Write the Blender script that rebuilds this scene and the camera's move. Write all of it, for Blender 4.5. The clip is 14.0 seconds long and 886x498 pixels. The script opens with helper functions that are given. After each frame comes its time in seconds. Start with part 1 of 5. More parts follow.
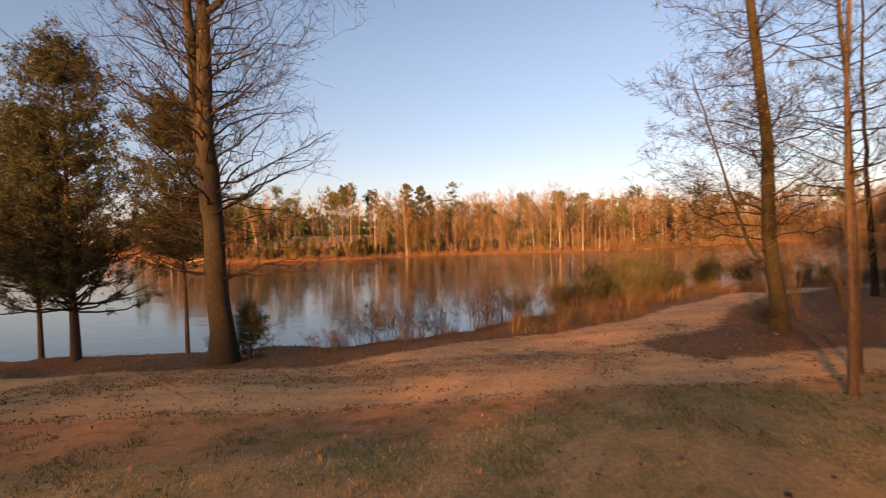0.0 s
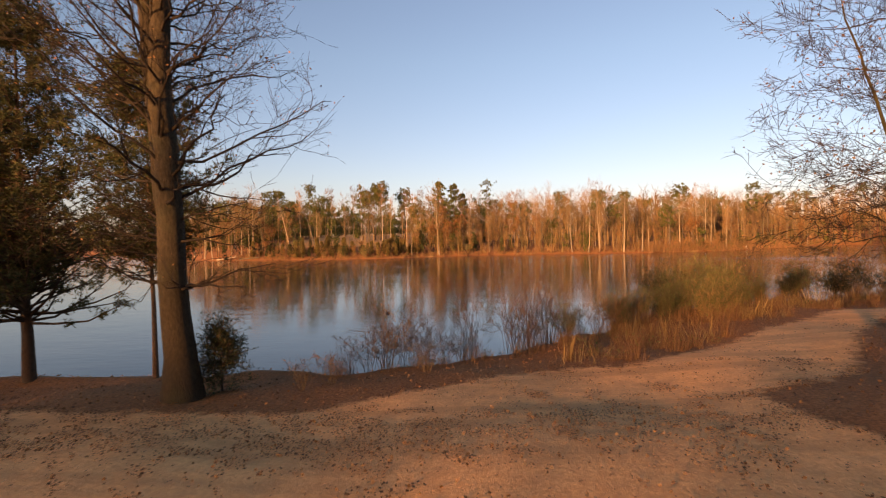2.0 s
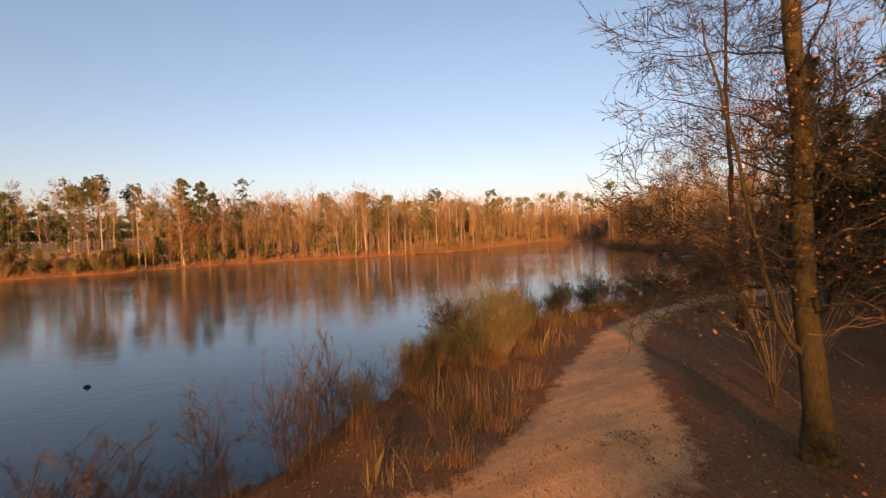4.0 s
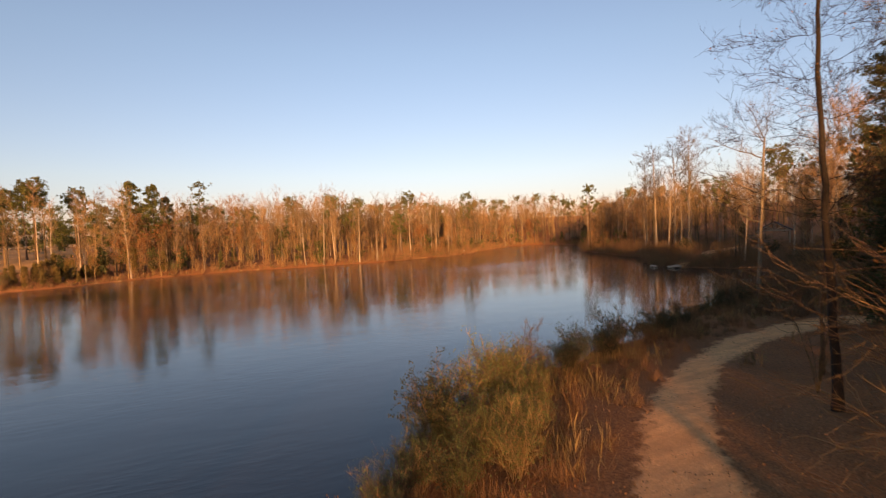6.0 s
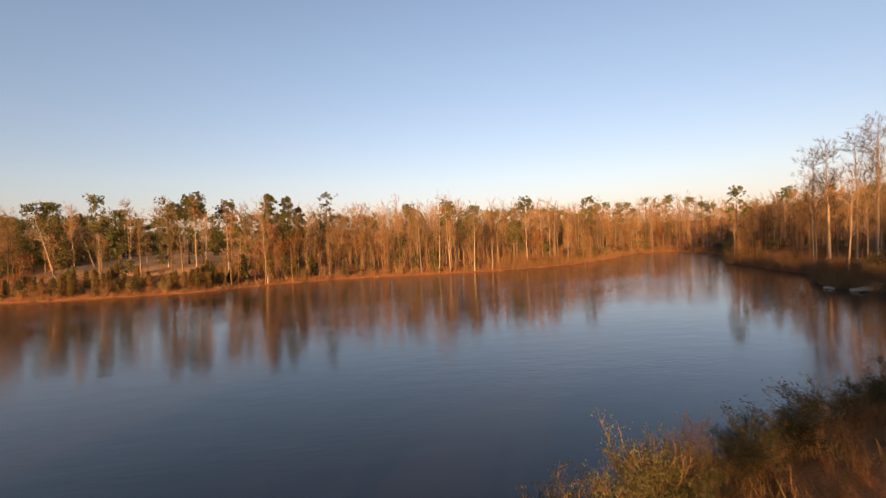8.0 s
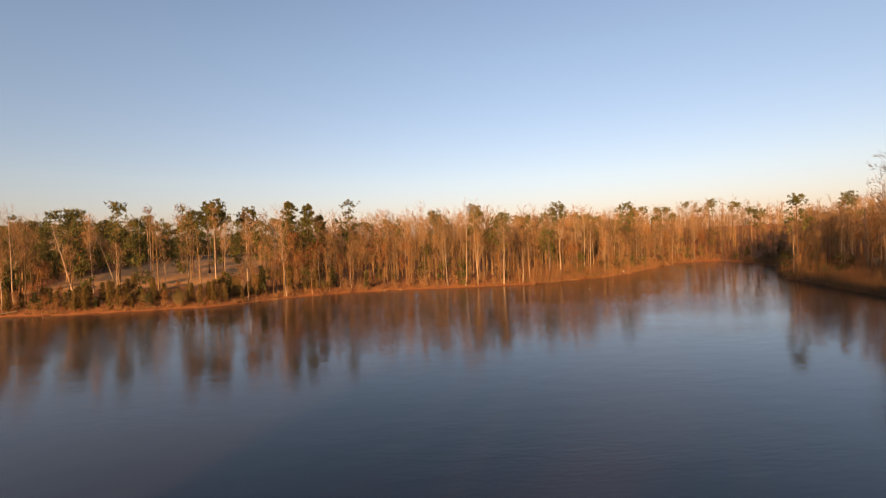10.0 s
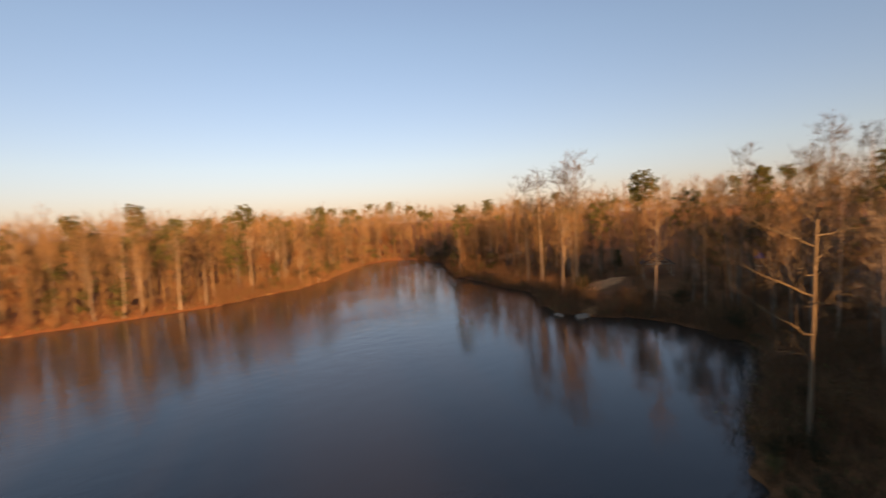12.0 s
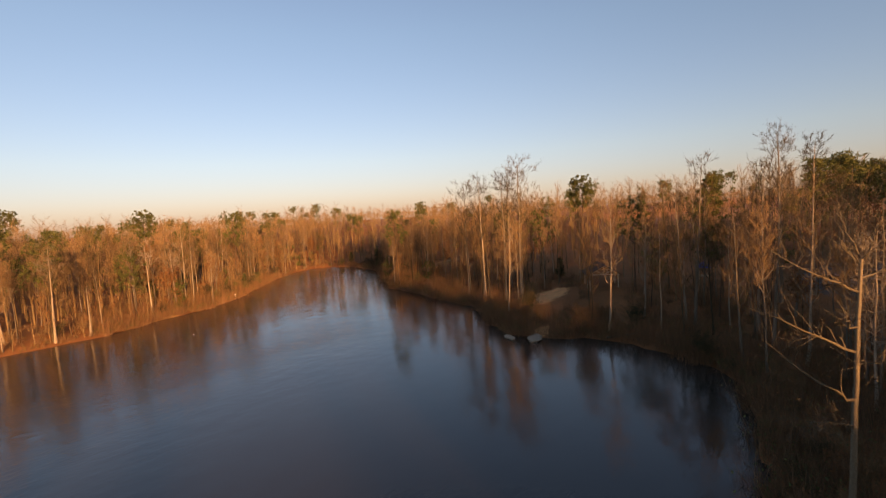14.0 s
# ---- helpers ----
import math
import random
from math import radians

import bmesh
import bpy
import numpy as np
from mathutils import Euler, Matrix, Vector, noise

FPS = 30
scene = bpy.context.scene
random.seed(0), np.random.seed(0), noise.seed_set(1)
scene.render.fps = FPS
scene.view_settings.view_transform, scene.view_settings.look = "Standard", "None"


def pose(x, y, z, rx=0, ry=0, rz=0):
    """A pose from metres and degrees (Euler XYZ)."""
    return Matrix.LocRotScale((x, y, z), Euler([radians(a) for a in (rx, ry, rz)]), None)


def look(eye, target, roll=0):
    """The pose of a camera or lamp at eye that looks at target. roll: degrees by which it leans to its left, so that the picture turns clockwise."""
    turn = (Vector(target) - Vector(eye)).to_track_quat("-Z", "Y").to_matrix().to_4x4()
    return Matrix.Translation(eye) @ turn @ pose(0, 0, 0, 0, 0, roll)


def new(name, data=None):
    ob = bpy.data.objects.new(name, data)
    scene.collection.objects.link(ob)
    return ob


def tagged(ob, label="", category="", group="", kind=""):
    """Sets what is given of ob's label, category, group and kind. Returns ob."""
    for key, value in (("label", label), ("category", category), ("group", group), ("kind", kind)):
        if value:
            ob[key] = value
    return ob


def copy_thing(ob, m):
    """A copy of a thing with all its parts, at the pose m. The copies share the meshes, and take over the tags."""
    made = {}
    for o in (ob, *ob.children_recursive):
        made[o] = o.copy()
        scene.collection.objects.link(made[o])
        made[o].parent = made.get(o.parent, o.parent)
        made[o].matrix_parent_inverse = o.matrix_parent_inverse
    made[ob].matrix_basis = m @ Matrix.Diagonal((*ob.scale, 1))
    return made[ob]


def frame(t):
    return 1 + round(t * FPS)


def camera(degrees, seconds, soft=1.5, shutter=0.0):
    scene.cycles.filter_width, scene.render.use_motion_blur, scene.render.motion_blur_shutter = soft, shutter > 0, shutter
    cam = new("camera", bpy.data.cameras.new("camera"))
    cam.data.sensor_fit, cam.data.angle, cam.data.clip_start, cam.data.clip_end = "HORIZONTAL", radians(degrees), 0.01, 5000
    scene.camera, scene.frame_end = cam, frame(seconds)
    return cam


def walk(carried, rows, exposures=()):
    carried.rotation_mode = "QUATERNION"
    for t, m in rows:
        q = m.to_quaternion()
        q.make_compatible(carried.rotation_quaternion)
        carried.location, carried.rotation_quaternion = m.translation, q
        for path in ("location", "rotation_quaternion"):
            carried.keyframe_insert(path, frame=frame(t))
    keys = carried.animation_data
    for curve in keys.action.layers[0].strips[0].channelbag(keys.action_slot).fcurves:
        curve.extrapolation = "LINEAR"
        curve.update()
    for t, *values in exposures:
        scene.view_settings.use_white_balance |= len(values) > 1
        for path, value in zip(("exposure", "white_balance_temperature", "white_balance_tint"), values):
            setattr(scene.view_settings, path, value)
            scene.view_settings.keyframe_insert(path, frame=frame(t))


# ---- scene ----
cam = camera(86.3, 14.0, soft=1.15, shutter=0.4)
PATH = [
    (0, (1.092, 2.064, 4.514), (0.944, 4.058, 4.473), -1.6),
    (0.5, (1.113, 2.928, 4.545), (0.812, 4.905, 4.509), -1.4),
    (1, (1.142, 3.871, 4.562), (0.812, 5.843, 4.526), -1.4),
    (1.5, (0.99, 5.015, 4.54), (0.661, 6.987, 4.502), -1.2),
    (2, (0.871, 6.061, 4.527), (0.583, 8.04, 4.487), -1.1),
    (2.5, (0.775, 7.22, 4.709), (0.59, 9.211, 4.667), -1.3),
    (3, (0.672, 8.575, 5.052), (0.727, 10.573, 5.003), -1.7),
    (3.5, (0.491, 9.411, 5.578), (0.93, 11.361, 5.513), -1.9),
    (3.7, (0.58, 9.989, 5.725), (1.172, 11.898, 5.655), -1.9),
    (5.8, (2.663, 16.889, 7.235), (3.473, 18.716, 7.158), -2.5),
    (6, (2.877, 17.297, 7.37), (3.657, 19.137, 7.295), -2.4),
    (6.5, (3.417, 18.32, 7.755), (4.116, 20.193, 7.685), -2.4),
    (7, (3.758, 19.143, 8.129), (4.331, 21.058, 8.067), -2.4),
    (7.5, (3.983, 20.015, 8.501), (4.398, 21.971, 8.448), -2.3),
    (8, (4.227, 20.83, 8.993), (4.537, 22.805, 8.946), -2.3),
    (8.2, (4.475, 21.39, 9.191), (4.753, 23.37, 9.14), -2.7),
    (10.5, (5.62, 29.889, 12.158), (5.811, 31.88, 12.116), -1.9),
    (11, (6.01, 32.242, 12.857), (6.407, 34.202, 12.807), -2.2),
    (11.5, (6.688, 34.425, 13.782), (7.547, 36.229, 13.7), -2.7),
    (12, (7.887, 36.307, 14.687), (9.224, 37.789, 14.567), -3.1),
    (12.5, (9.352, 38.202, 15.395), (10.899, 39.461, 15.248), -3.3),
    (13, (10.527, 39.882, 16.056), (12.071, 41.145, 15.91), -3.4),
    (13.5, (11.629, 41.429, 16.514), (13.171, 42.694, 16.369), -3.5),
    (14, (12.789, 43.012, 16.757), (14.332, 44.277, 16.613), -3.5),
]
walk(cam, [(t, look(eye, target, roll)) for t, eye, target, roll in PATH], [(0, 1.09, 9250, 32.5), (2, 1.02, 9100, 31.5), (3.5, 0.95, 8900, 30.5), (8, 0.9, 9100, 31), (14, 0.73, 8850, 29.5)])

# ---- sun, sky, exposure ----
SUN_AZ, SUN_EL = radians(206), radians(8.5)  # clockwise from +y
world = bpy.data.worlds.new("evening_sky")
scene.world = world
world.use_nodes = True
wn = world.node_tree
sky = wn.nodes.new("ShaderNodeTexSky")
sky.sky_type, sky.sun_disc = "NISHITA", False
sky.sun_elevation, sky.sun_rotation = SUN_EL, SUN_AZ
sky.air_density, sky.dust_density, sky.ozone_density = 1.0, 0.6, 3.0
# the rosy haze that lies round the horizon of a clear evening
aim, height_of, haze, rosy = (wn.nodes.new("ShaderNode" + k) for k in ("TexCoord", "SeparateXYZ", "ValToRGB", "Mix"))
wn.links.new(aim.outputs["Generated"], height_of.inputs[0])
wn.links.new(height_of.outputs["Z"], haze.inputs[0])
for _ in range(2):
    haze.color_ramp.elements.new(0.5)
for stop, (at, tone) in zip(haze.color_ramp.elements, ((0.0, (0.71, 0.62, 0.82)), (0.12, (0.89, 0.825, 0.87)), (0.35, (0.97, 0.975, 0.955)), (0.7, (1.0, 1.0, 1.0)))):
    stop.position, stop.color = at, (*tone, 1)
rosy.data_type, rosy.blend_type = "RGBA", "MULTIPLY"
rosy.inputs[0].default_value = 1.0
wn.links.new(sky.outputs[0], rosy.inputs[6])
wn.links.new(haze.outputs[0], rosy.inputs[7])
wn.links.new(rosy.outputs[2], wn.nodes["Background"].inputs[0])
wn.nodes["Background"].inputs[1].default_value = 0.15

sun = new("sun", bpy.data.lights.new("sun", "SUN"))
sun.data.energy, sun.data.angle, sun.data.color = 6.8, radians(2.5), (1.0, 0.61, 0.29)
sun_from = Vector((math.sin(SUN_AZ) * math.cos(SUN_EL), math.cos(SUN_AZ) * math.cos(SUN_EL), math.sin(SUN_EL)))
sun.matrix_world = look(sun_from * 300, (0, 0, 0))


# ---- materials ----
def material(name, rough=0.9):
    m = bpy.data.materials.new(name)
    m.use_nodes = True
    nt = m.node_tree
    b = nt.nodes["Principled BSDF"]
    b.inputs["Roughness"].default_value = rough
    b.inputs["Specular IOR Level"].default_value = 0.25
    return m, nt, b


def node(nt, kind, **values):
    n = nt.nodes.new("ShaderNode" + kind)
    for key, value in values.items():
        n.inputs[key.replace("_", " ")].default_value = value
    return n


def ramp(nt, source, *stops):
    r = nt.nodes.new("ShaderNodeValToRGB")
    while len(r.color_ramp.elements) < len(stops):
        r.color_ramp.elements.new(0.5)
    for e, (p, c) in zip(r.color_ramp.elements, stops):
        e.position, e.color = p, (*c, 1)
    nt.links.new(source, r.inputs[0])
    return r.outputs[0]


def mixed(nt, factor, a, b, blend="MIX"):
    n = nt.nodes.new("ShaderNodeMix")
    n.data_type, n.blend_type = "RGBA", blend
    for socket, value in ((n.inputs[0], factor), (n.inputs[6], a), (n.inputs[7], b)):
        if hasattr(value, "links"):
            nt.links.new(value, socket)
        else:
            socket.default_value = value if isinstance(value, float) else (*value, 1)
    return n.outputs[2]


def maths(nt, kind, a, b=0.0):
    n = nt.nodes.new("ShaderNodeMath")
    n.operation = kind
    for socket, value in zip(n.inputs, (a, b)):
        if hasattr(value, "links"):
            nt.links.new(value, socket)
        else:
            socket.default_value = value
    return n.outputs[0]


def coords(nt, scale=(1, 1, 1)):
    t, m = nt.nodes.new("ShaderNodeTexCoord"), nt.nodes.new("ShaderNodeMapping")
    m.inputs["Scale"].default_value = scale
    nt.links.new(t.outputs["Object"], m.inputs[0])
    return m.outputs[0]


def noise_of(nt, at, scale, detail=4.0, rough=0.6):
    n = node(nt, "TexNoise", Scale=scale, Detail=detail, Roughness=rough)
    nt.links.new(at, n.inputs["Vector"])
    return n.outputs[0]


def bumped(nt, b, height, strength, distance):
    n = node(nt, "Bump", Strength=strength, Distance=distance)
    nt.links.new(height, n.inputs["Height"])
    nt.links.new(n.outputs[0], b.inputs["Normal"])


def bark(name, dark, light, patch, island=False):
    m, nt, b = material(name, 0.92)
    at = coords(nt, (8, 8, 2.6))
    grain = noise_of(nt, at, 3.2, 7, 0.75)
    base = ramp(nt, grain, (0.32, dark), (0.68, light))
    blot = noise_of(nt, coords(nt), 0.8, 3)
    base = mixed(nt, ramp(nt, blot, (0.52, (0, 0, 0)), (0.7, (0.7, 0.7, 0.7))), base, patch)
    if island:
        rnd = nt.nodes.new("ShaderNodeNewGeometry").outputs["Random Per Island"]
    else:
        rnd = nt.nodes.new("ShaderNodeObjectInfo").outputs["Random"]
    base = mixed(nt, 1.0, base, ramp(nt, rnd, (0.0, (0.5, 0.49, 0.46)), (1.0, (1.3, 1.23, 1.12))), "MULTIPLY")
    nt.links.new(base, b.inputs["Base Color"])
    bumped(nt, b, grain, 0.9, 0.05)
    return m


def leafy(name, *tones, through_light=0.35, rough=0.8):
    """Leaves and needles: tones vary from leaf to leaf; a part of the light goes through."""
    m, nt, b = material(name, rough)
    rnd = nt.nodes.new("ShaderNodeNewGeometry").outputs["Random Per Island"]
    col = ramp(nt, rnd, *[(n / max(1, len(tones) - 1), c) for n, c in enumerate(tones)])
    clump = noise_of(nt, coords(nt), 0.9, 2)
    col = mixed(nt, 1.0, col, ramp(nt, clump, (0.3, (0.65, 0.65, 0.65)), (0.7, (1.25, 1.25, 1.25))), "MULTIPLY")
    nt.links.new(col, b.inputs["Base Color"])
    t = nt.nodes.new("ShaderNodeBsdfTranslucent")
    nt.links.new(col, t.inputs[0])
    mix = nt.nodes.new("ShaderNodeMixShader")
    mix.inputs[0].default_value = through_light
    nt.links.new(b.outputs[0], mix.inputs[1])
    nt.links.new(t.outputs[0], mix.inputs[2])
    nt.links.new(mix.outputs[0], nt.nodes["Material Output"].inputs[0])
    return m


def plain(name, colour, rough=0.6, metal=0.0, vary=0.25, scale=6.0):
    m, nt, b = material(name, rough)
    n = noise_of(nt, coords(nt), scale, 5)
    dark = tuple(c * (1 - vary) for c in colour)
    light = tuple(min(1, c * (1 + vary)) for c in colour)
    nt.links.new(ramp(nt, n, (0.3, dark), (0.7, light)), b.inputs["Base Color"])
    b.inputs["Metallic"].default_value = metal
    bumped(nt, b, n, 0.15, 0.01)
    return m


BARK_GREY = bark("grey_bark", (0.026, 0.02, 0.013), (0.13, 0.10, 0.06), (0.075, 0.078, 0.04))
# grey bark darkened: the shade on the poplar's trunk is in its colour
BARK_DARK = bark("shaded_poplar_bark", (0.02, 0.015, 0.01), (0.085, 0.063, 0.038), (0.055, 0.054, 0.03))
BARK_MOSSY = bark("mossy_bark", (0.035, 0.025, 0.011), (0.15, 0.108, 0.045), (0.10, 0.09, 0.036))
BARK_PALE = bark("pale_bark", (0.13, 0.10, 0.075), (0.36, 0.30, 0.23), (0.20, 0.17, 0.13))
SYCAMORE = bark("sycamore_bark", (0.085, 0.066, 0.045), (0.24, 0.195, 0.135), (0.15, 0.125, 0.085))
BARK_BROWN = bark("brown_bark", (0.05, 0.03, 0.02), (0.16, 0.10, 0.065), (0.11, 0.085, 0.06))
TWIGS = bark("twig_bark", (0.11, 0.07, 0.036), (0.30, 0.195, 0.10), (0.24, 0.16, 0.09))
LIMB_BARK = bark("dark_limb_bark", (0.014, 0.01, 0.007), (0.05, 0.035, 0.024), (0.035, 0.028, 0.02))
BRUSH_STEMS = bark("brush_stems", (0.12, 0.066, 0.035), (0.30, 0.168, 0.092), (0.22, 0.13, 0.075), island=True)
WOODS_BARK = bark("woods_bark", (0.10, 0.066, 0.034), (0.31, 0.21, 0.11), (0.24, 0.17, 0.10), island=True)
NEEDLES = leafy("pine_needles", (0.052, 0.064, 0.02), (0.09, 0.10, 0.03), (0.145, 0.135, 0.042), through_light=0.25)
CEDAR = leafy("cedar_sprays", (0.035, 0.046, 0.018), (0.06, 0.068, 0.024), (0.11, 0.085, 0.032), through_light=0.15)
OLIVE = leafy("olive_leaves", (0.075, 0.10, 0.034), (0.125, 0.145, 0.048), (0.18, 0.18, 0.062))
HEDGE = leafy("hedge_leaves", (0.10, 0.085, 0.03), (0.17, 0.13, 0.046), (0.26, 0.165, 0.06))
DARK_LEAF = leafy("dark_leaves", (0.025, 0.035, 0.018), (0.05, 0.06, 0.025), (0.06, 0.05, 0.025))
RUST = leafy("rust_leaves", (0.20, 0.085, 0.03), (0.28, 0.13, 0.05), (0.16, 0.08, 0.04))
STRAW = leafy("straw_blades", (0.30, 0.185, 0.072), (0.42, 0.275, 0.115), (0.20, 0.122, 0.055))
LITTER = leafy("dead_leaves", (0.11, 0.05, 0.02), (0.23, 0.108, 0.044), (0.34, 0.175, 0.075), (0.075, 0.036, 0.018), through_light=0.1)
CARPET = leafy("leaf_carpet", (0.15, 0.062, 0.024), (0.25, 0.105, 0.04), (0.33, 0.155, 0.065), (0.09, 0.04, 0.018), through_light=0.1)
TURF = leafy("turf_blades", (0.34, 0.21, 0.08), (0.48, 0.33, 0.14), (0.22, 0.18, 0.06), through_light=0.2)
ROCK = plain("sandstone", (0.30, 0.23, 0.16), 0.9, 0, 0.3)
TIMBER = plain("weathered_timber", (0.36, 0.27, 0.19), 0.85, 0, 0.3)
SHINGLE = plain("brown_shingles", (0.07, 0.05, 0.04), 1.0, 0, 0.3)
WHITE_PAINT = plain("white_paint", (0.78, 0.76, 0.72), 0.5, 0, 0.08)
SILVER = plain("silver_paint", (0.20, 0.205, 0.21), 0.4, 0.4, 0.05)
CREAM_PAINT = plain("cream_paint", (0.34, 0.32, 0.29), 0.45, 0, 0.08)
BLUE_PLASTIC = plain("blue_plastic", (0.03, 0.06, 0.30), 0.5, 0, 0.1)
RUBBER = plain("black_rubber", (0.02, 0.02, 0.02), 0.8, 0, 0.2)
DARK_GLASS = plain("dark_glass", (0.015, 0.016, 0.018), 0.25, 0, 0.1)
ORANGE_PLASTIC = plain("faded_dark_plastic", (0.06, 0.05, 0.05), 0.5, 0, 0.2)


def ground_material():
    m, nt, b = material("ground", 0.95)
    at = coords(nt)
    fine, mid, broad = noise_of(nt, at, 14, 6, 0.7), noise_of(nt, at, 2.2, 5, 0.6), noise_of(nt, at, 0.25, 4)

    def zone(name):
        a = nt.nodes.new("ShaderNodeAttribute")
        a.attribute_name = name
        edge = maths(nt, "ADD", a.outputs["Fac"], maths(nt, "MULTIPLY", maths(nt, "SUBTRACT", mid, 0.5), 1.5))
        return ramp(nt, edge, (0.33, (0, 0, 0)), (0.67, (1, 1, 1)))

    litter = ramp(nt, fine, (0.3, (0.11, 0.043, 0.015)), (0.5, (0.25, 0.102, 0.036)), (0.72, (0.40, 0.18, 0.068)))
    sand = ramp(nt, fine, (0.3, (0.66, 0.29, 0.11)), (0.7, (0.93, 0.48, 0.20)))
    ruts = noise_of(nt, coords(nt, (0.16, 1.5, 1)), 1.0, 4, 0.6)
    sand = mixed(nt, ramp(nt, ruts, (0.47, (0, 0, 0)), (0.62, (0.55, 0.55, 0.55))), sand, (0.52, 0.25, 0.10))
    sand = mixed(nt, ramp(nt, mid, (0.45, (0, 0, 0)), (0.75, (0.6, 0.6, 0.6))), sand, (0.46, 0.22, 0.095))
    turf = ramp(nt, fine, (0.3, (0.30, 0.155, 0.06)), (0.5, (0.52, 0.30, 0.125)), (0.7, (0.68, 0.44, 0.20)))
    turf = mixed(nt, ramp(nt, broad, (0.45, (0, 0, 0)), (0.65, (0.7, 0.7, 0.7))), turf, (0.40, 0.20, 0.085))
    turf = mixed(nt, ramp(nt, noise_of(nt, at, 0.9, 5, 0.7), (0.46, (0, 0, 0)), (0.62, (0.75, 0.75, 0.75))), turf, (0.17, 0.145, 0.05))
    clay = ramp(nt, fine, (0.3, (0.46, 0.165, 0.055)), (0.7, (0.72, 0.30, 0.11)))
    clay = mixed(nt, ramp(nt, mid, (0.5, (0, 0, 0)), (0.68, (0.7, 0.7, 0.7))), clay, (0.20, 0.085, 0.035))
    straw = ramp(nt, mid, (0.3, (0.29, 0.155, 0.058)), (0.7, (0.47, 0.275, 0.11)))
    gravel = ramp(nt, fine, (0.3, (0.07, 0.06, 0.05)), (0.7, (0.13, 0.115, 0.10)))
    col = litter
    for name, tone in (("clay", clay), ("turf", turf), ("straw", straw), ("gravel", gravel), ("sand", sand)):
        col = mixed(nt, zone(name), col, tone)
    col = mixed(nt, 1.0, col, ramp(nt, broad, (0.3, (0.8, 0.8, 0.8)), (0.7, (1.15, 1.12, 1.1))), "MULTIPLY")
    nt.links.new(col, b.inputs["Base Color"])
    bumped(nt, b, maths(nt, "ADD", fine, mid), 0.6, 0.05)
    return m


def water_material():
    m, nt, b = material("lake_water", 0.075)
    b.inputs["Base Color"].default_value = (0.031, 0.027, 0.022, 1)
    b.inputs["IOR"].default_value = 1.333
    b.inputs["Specular IOR Level"].default_value = 0.82
    small = noise_of(nt, coords(nt, (0.8, 2.4, 1)), 1.5, 3, 0.5)
    swell = noise_of(nt, coords(nt, (1.0, 1.8, 1)), 0.35, 2, 0.5)
    patch = ramp(nt, noise_of(nt, coords(nt, (0.6, 1.6, 1)), 0.035, 3), (0.38, (0.15, 0.15, 0.15)), (0.66, (1, 1, 1)))
    h = maths(nt, "ADD", maths(nt, "MULTIPLY", small, maths(nt, "MULTIPLY", patch, 1.5)), maths(nt, "MULTIPLY", swell, 1.3))
    # the breeze ruffles the open lake more than the lee of the near bank
    place = nt.nodes.new("ShaderNodeSeparateXYZ")
    nt.links.new(coords(nt), place.inputs[0])
    breeze = ramp(nt, maths(nt, "MULTIPLY", place.outputs["Y"], 0.01), (0.3, (0.26, 0.26, 0.26)), (0.75, (0.4, 0.4, 0.4)), (1.0, (1, 1, 1)))
    h = maths(nt, "MULTIPLY", h, breeze)
    bumped(nt, b, h, 0.6, 0.05)
    return m


GROUND, WATER = ground_material(), water_material()


# ---- mesh tools ----
class Buf:
    """Gathers vertices and faces in arrays and makes one mesh of them."""

    def __init__(self):
        self.v, self.f, self.m, self.n = [], [], [], 0

    def add(self, verts, faces, mat=0):
        verts, faces = np.asarray(verts, float).reshape(-1, 3), np.asarray(faces, int)
        self.v.append(verts)
        self.f.append(faces + self.n)
        self.m.append(np.full(len(faces), mat))
        self.n += len(verts)

    def bake(self):
        return np.concatenate(self.v), self.f, self.m

    def put(self, other, at, turn=0.0, size=1.0, tall=1.0):
        """Lays another buffer's shape in, turned about z and scaled."""
        v, f, m = other
        c, s = math.cos(turn) * size, math.sin(turn) * size
        w = np.stack([v[:, 0] * c - v[:, 1] * s + at[0], v[:, 0] * s + v[:, 1] * c + at[1], v[:, 2] * size * tall + at[2]], 1)
        for faces, mats in zip(f, m):
            self.f.append(faces + self.n)
            self.m.append(mats)
        self.v.append(w)
        self.n += len(w)

    def mesh(self, name, mats, smooth=False):
        me = bpy.data.meshes.new(name)
        v = np.concatenate(self.v)
        sizes = np.concatenate([np.full(len(f), f.shape[1]) for f in self.f])
        loops = np.concatenate([f.ravel() for f in self.f])
        me.vertices.add(len(v))
        me.vertices.foreach_set("co", v.ravel().astype(np.float32))
        me.loops.add(len(loops))
        me.loops.foreach_set("vertex_index", loops.astype(np.int32))
        me.polygons.add(len(sizes))
        me.polygons.foreach_set("loop_start", np.r_[0, np.cumsum(sizes)[:-1]].astype(np.int32))
        me.polygons.foreach_set("material_index", np.concatenate(self.m).astype(np.int32))
        me.polygons.foreach_set("use_smooth", np.full(len(sizes), smooth))
        for mat in mats:
            me.materials.append(mat)
        me.update(calc_edges=True)
        return me


def unit(a):
    return a / np.maximum(np.linalg.norm(a, axis=-1, keepdims=True), 1e-9)


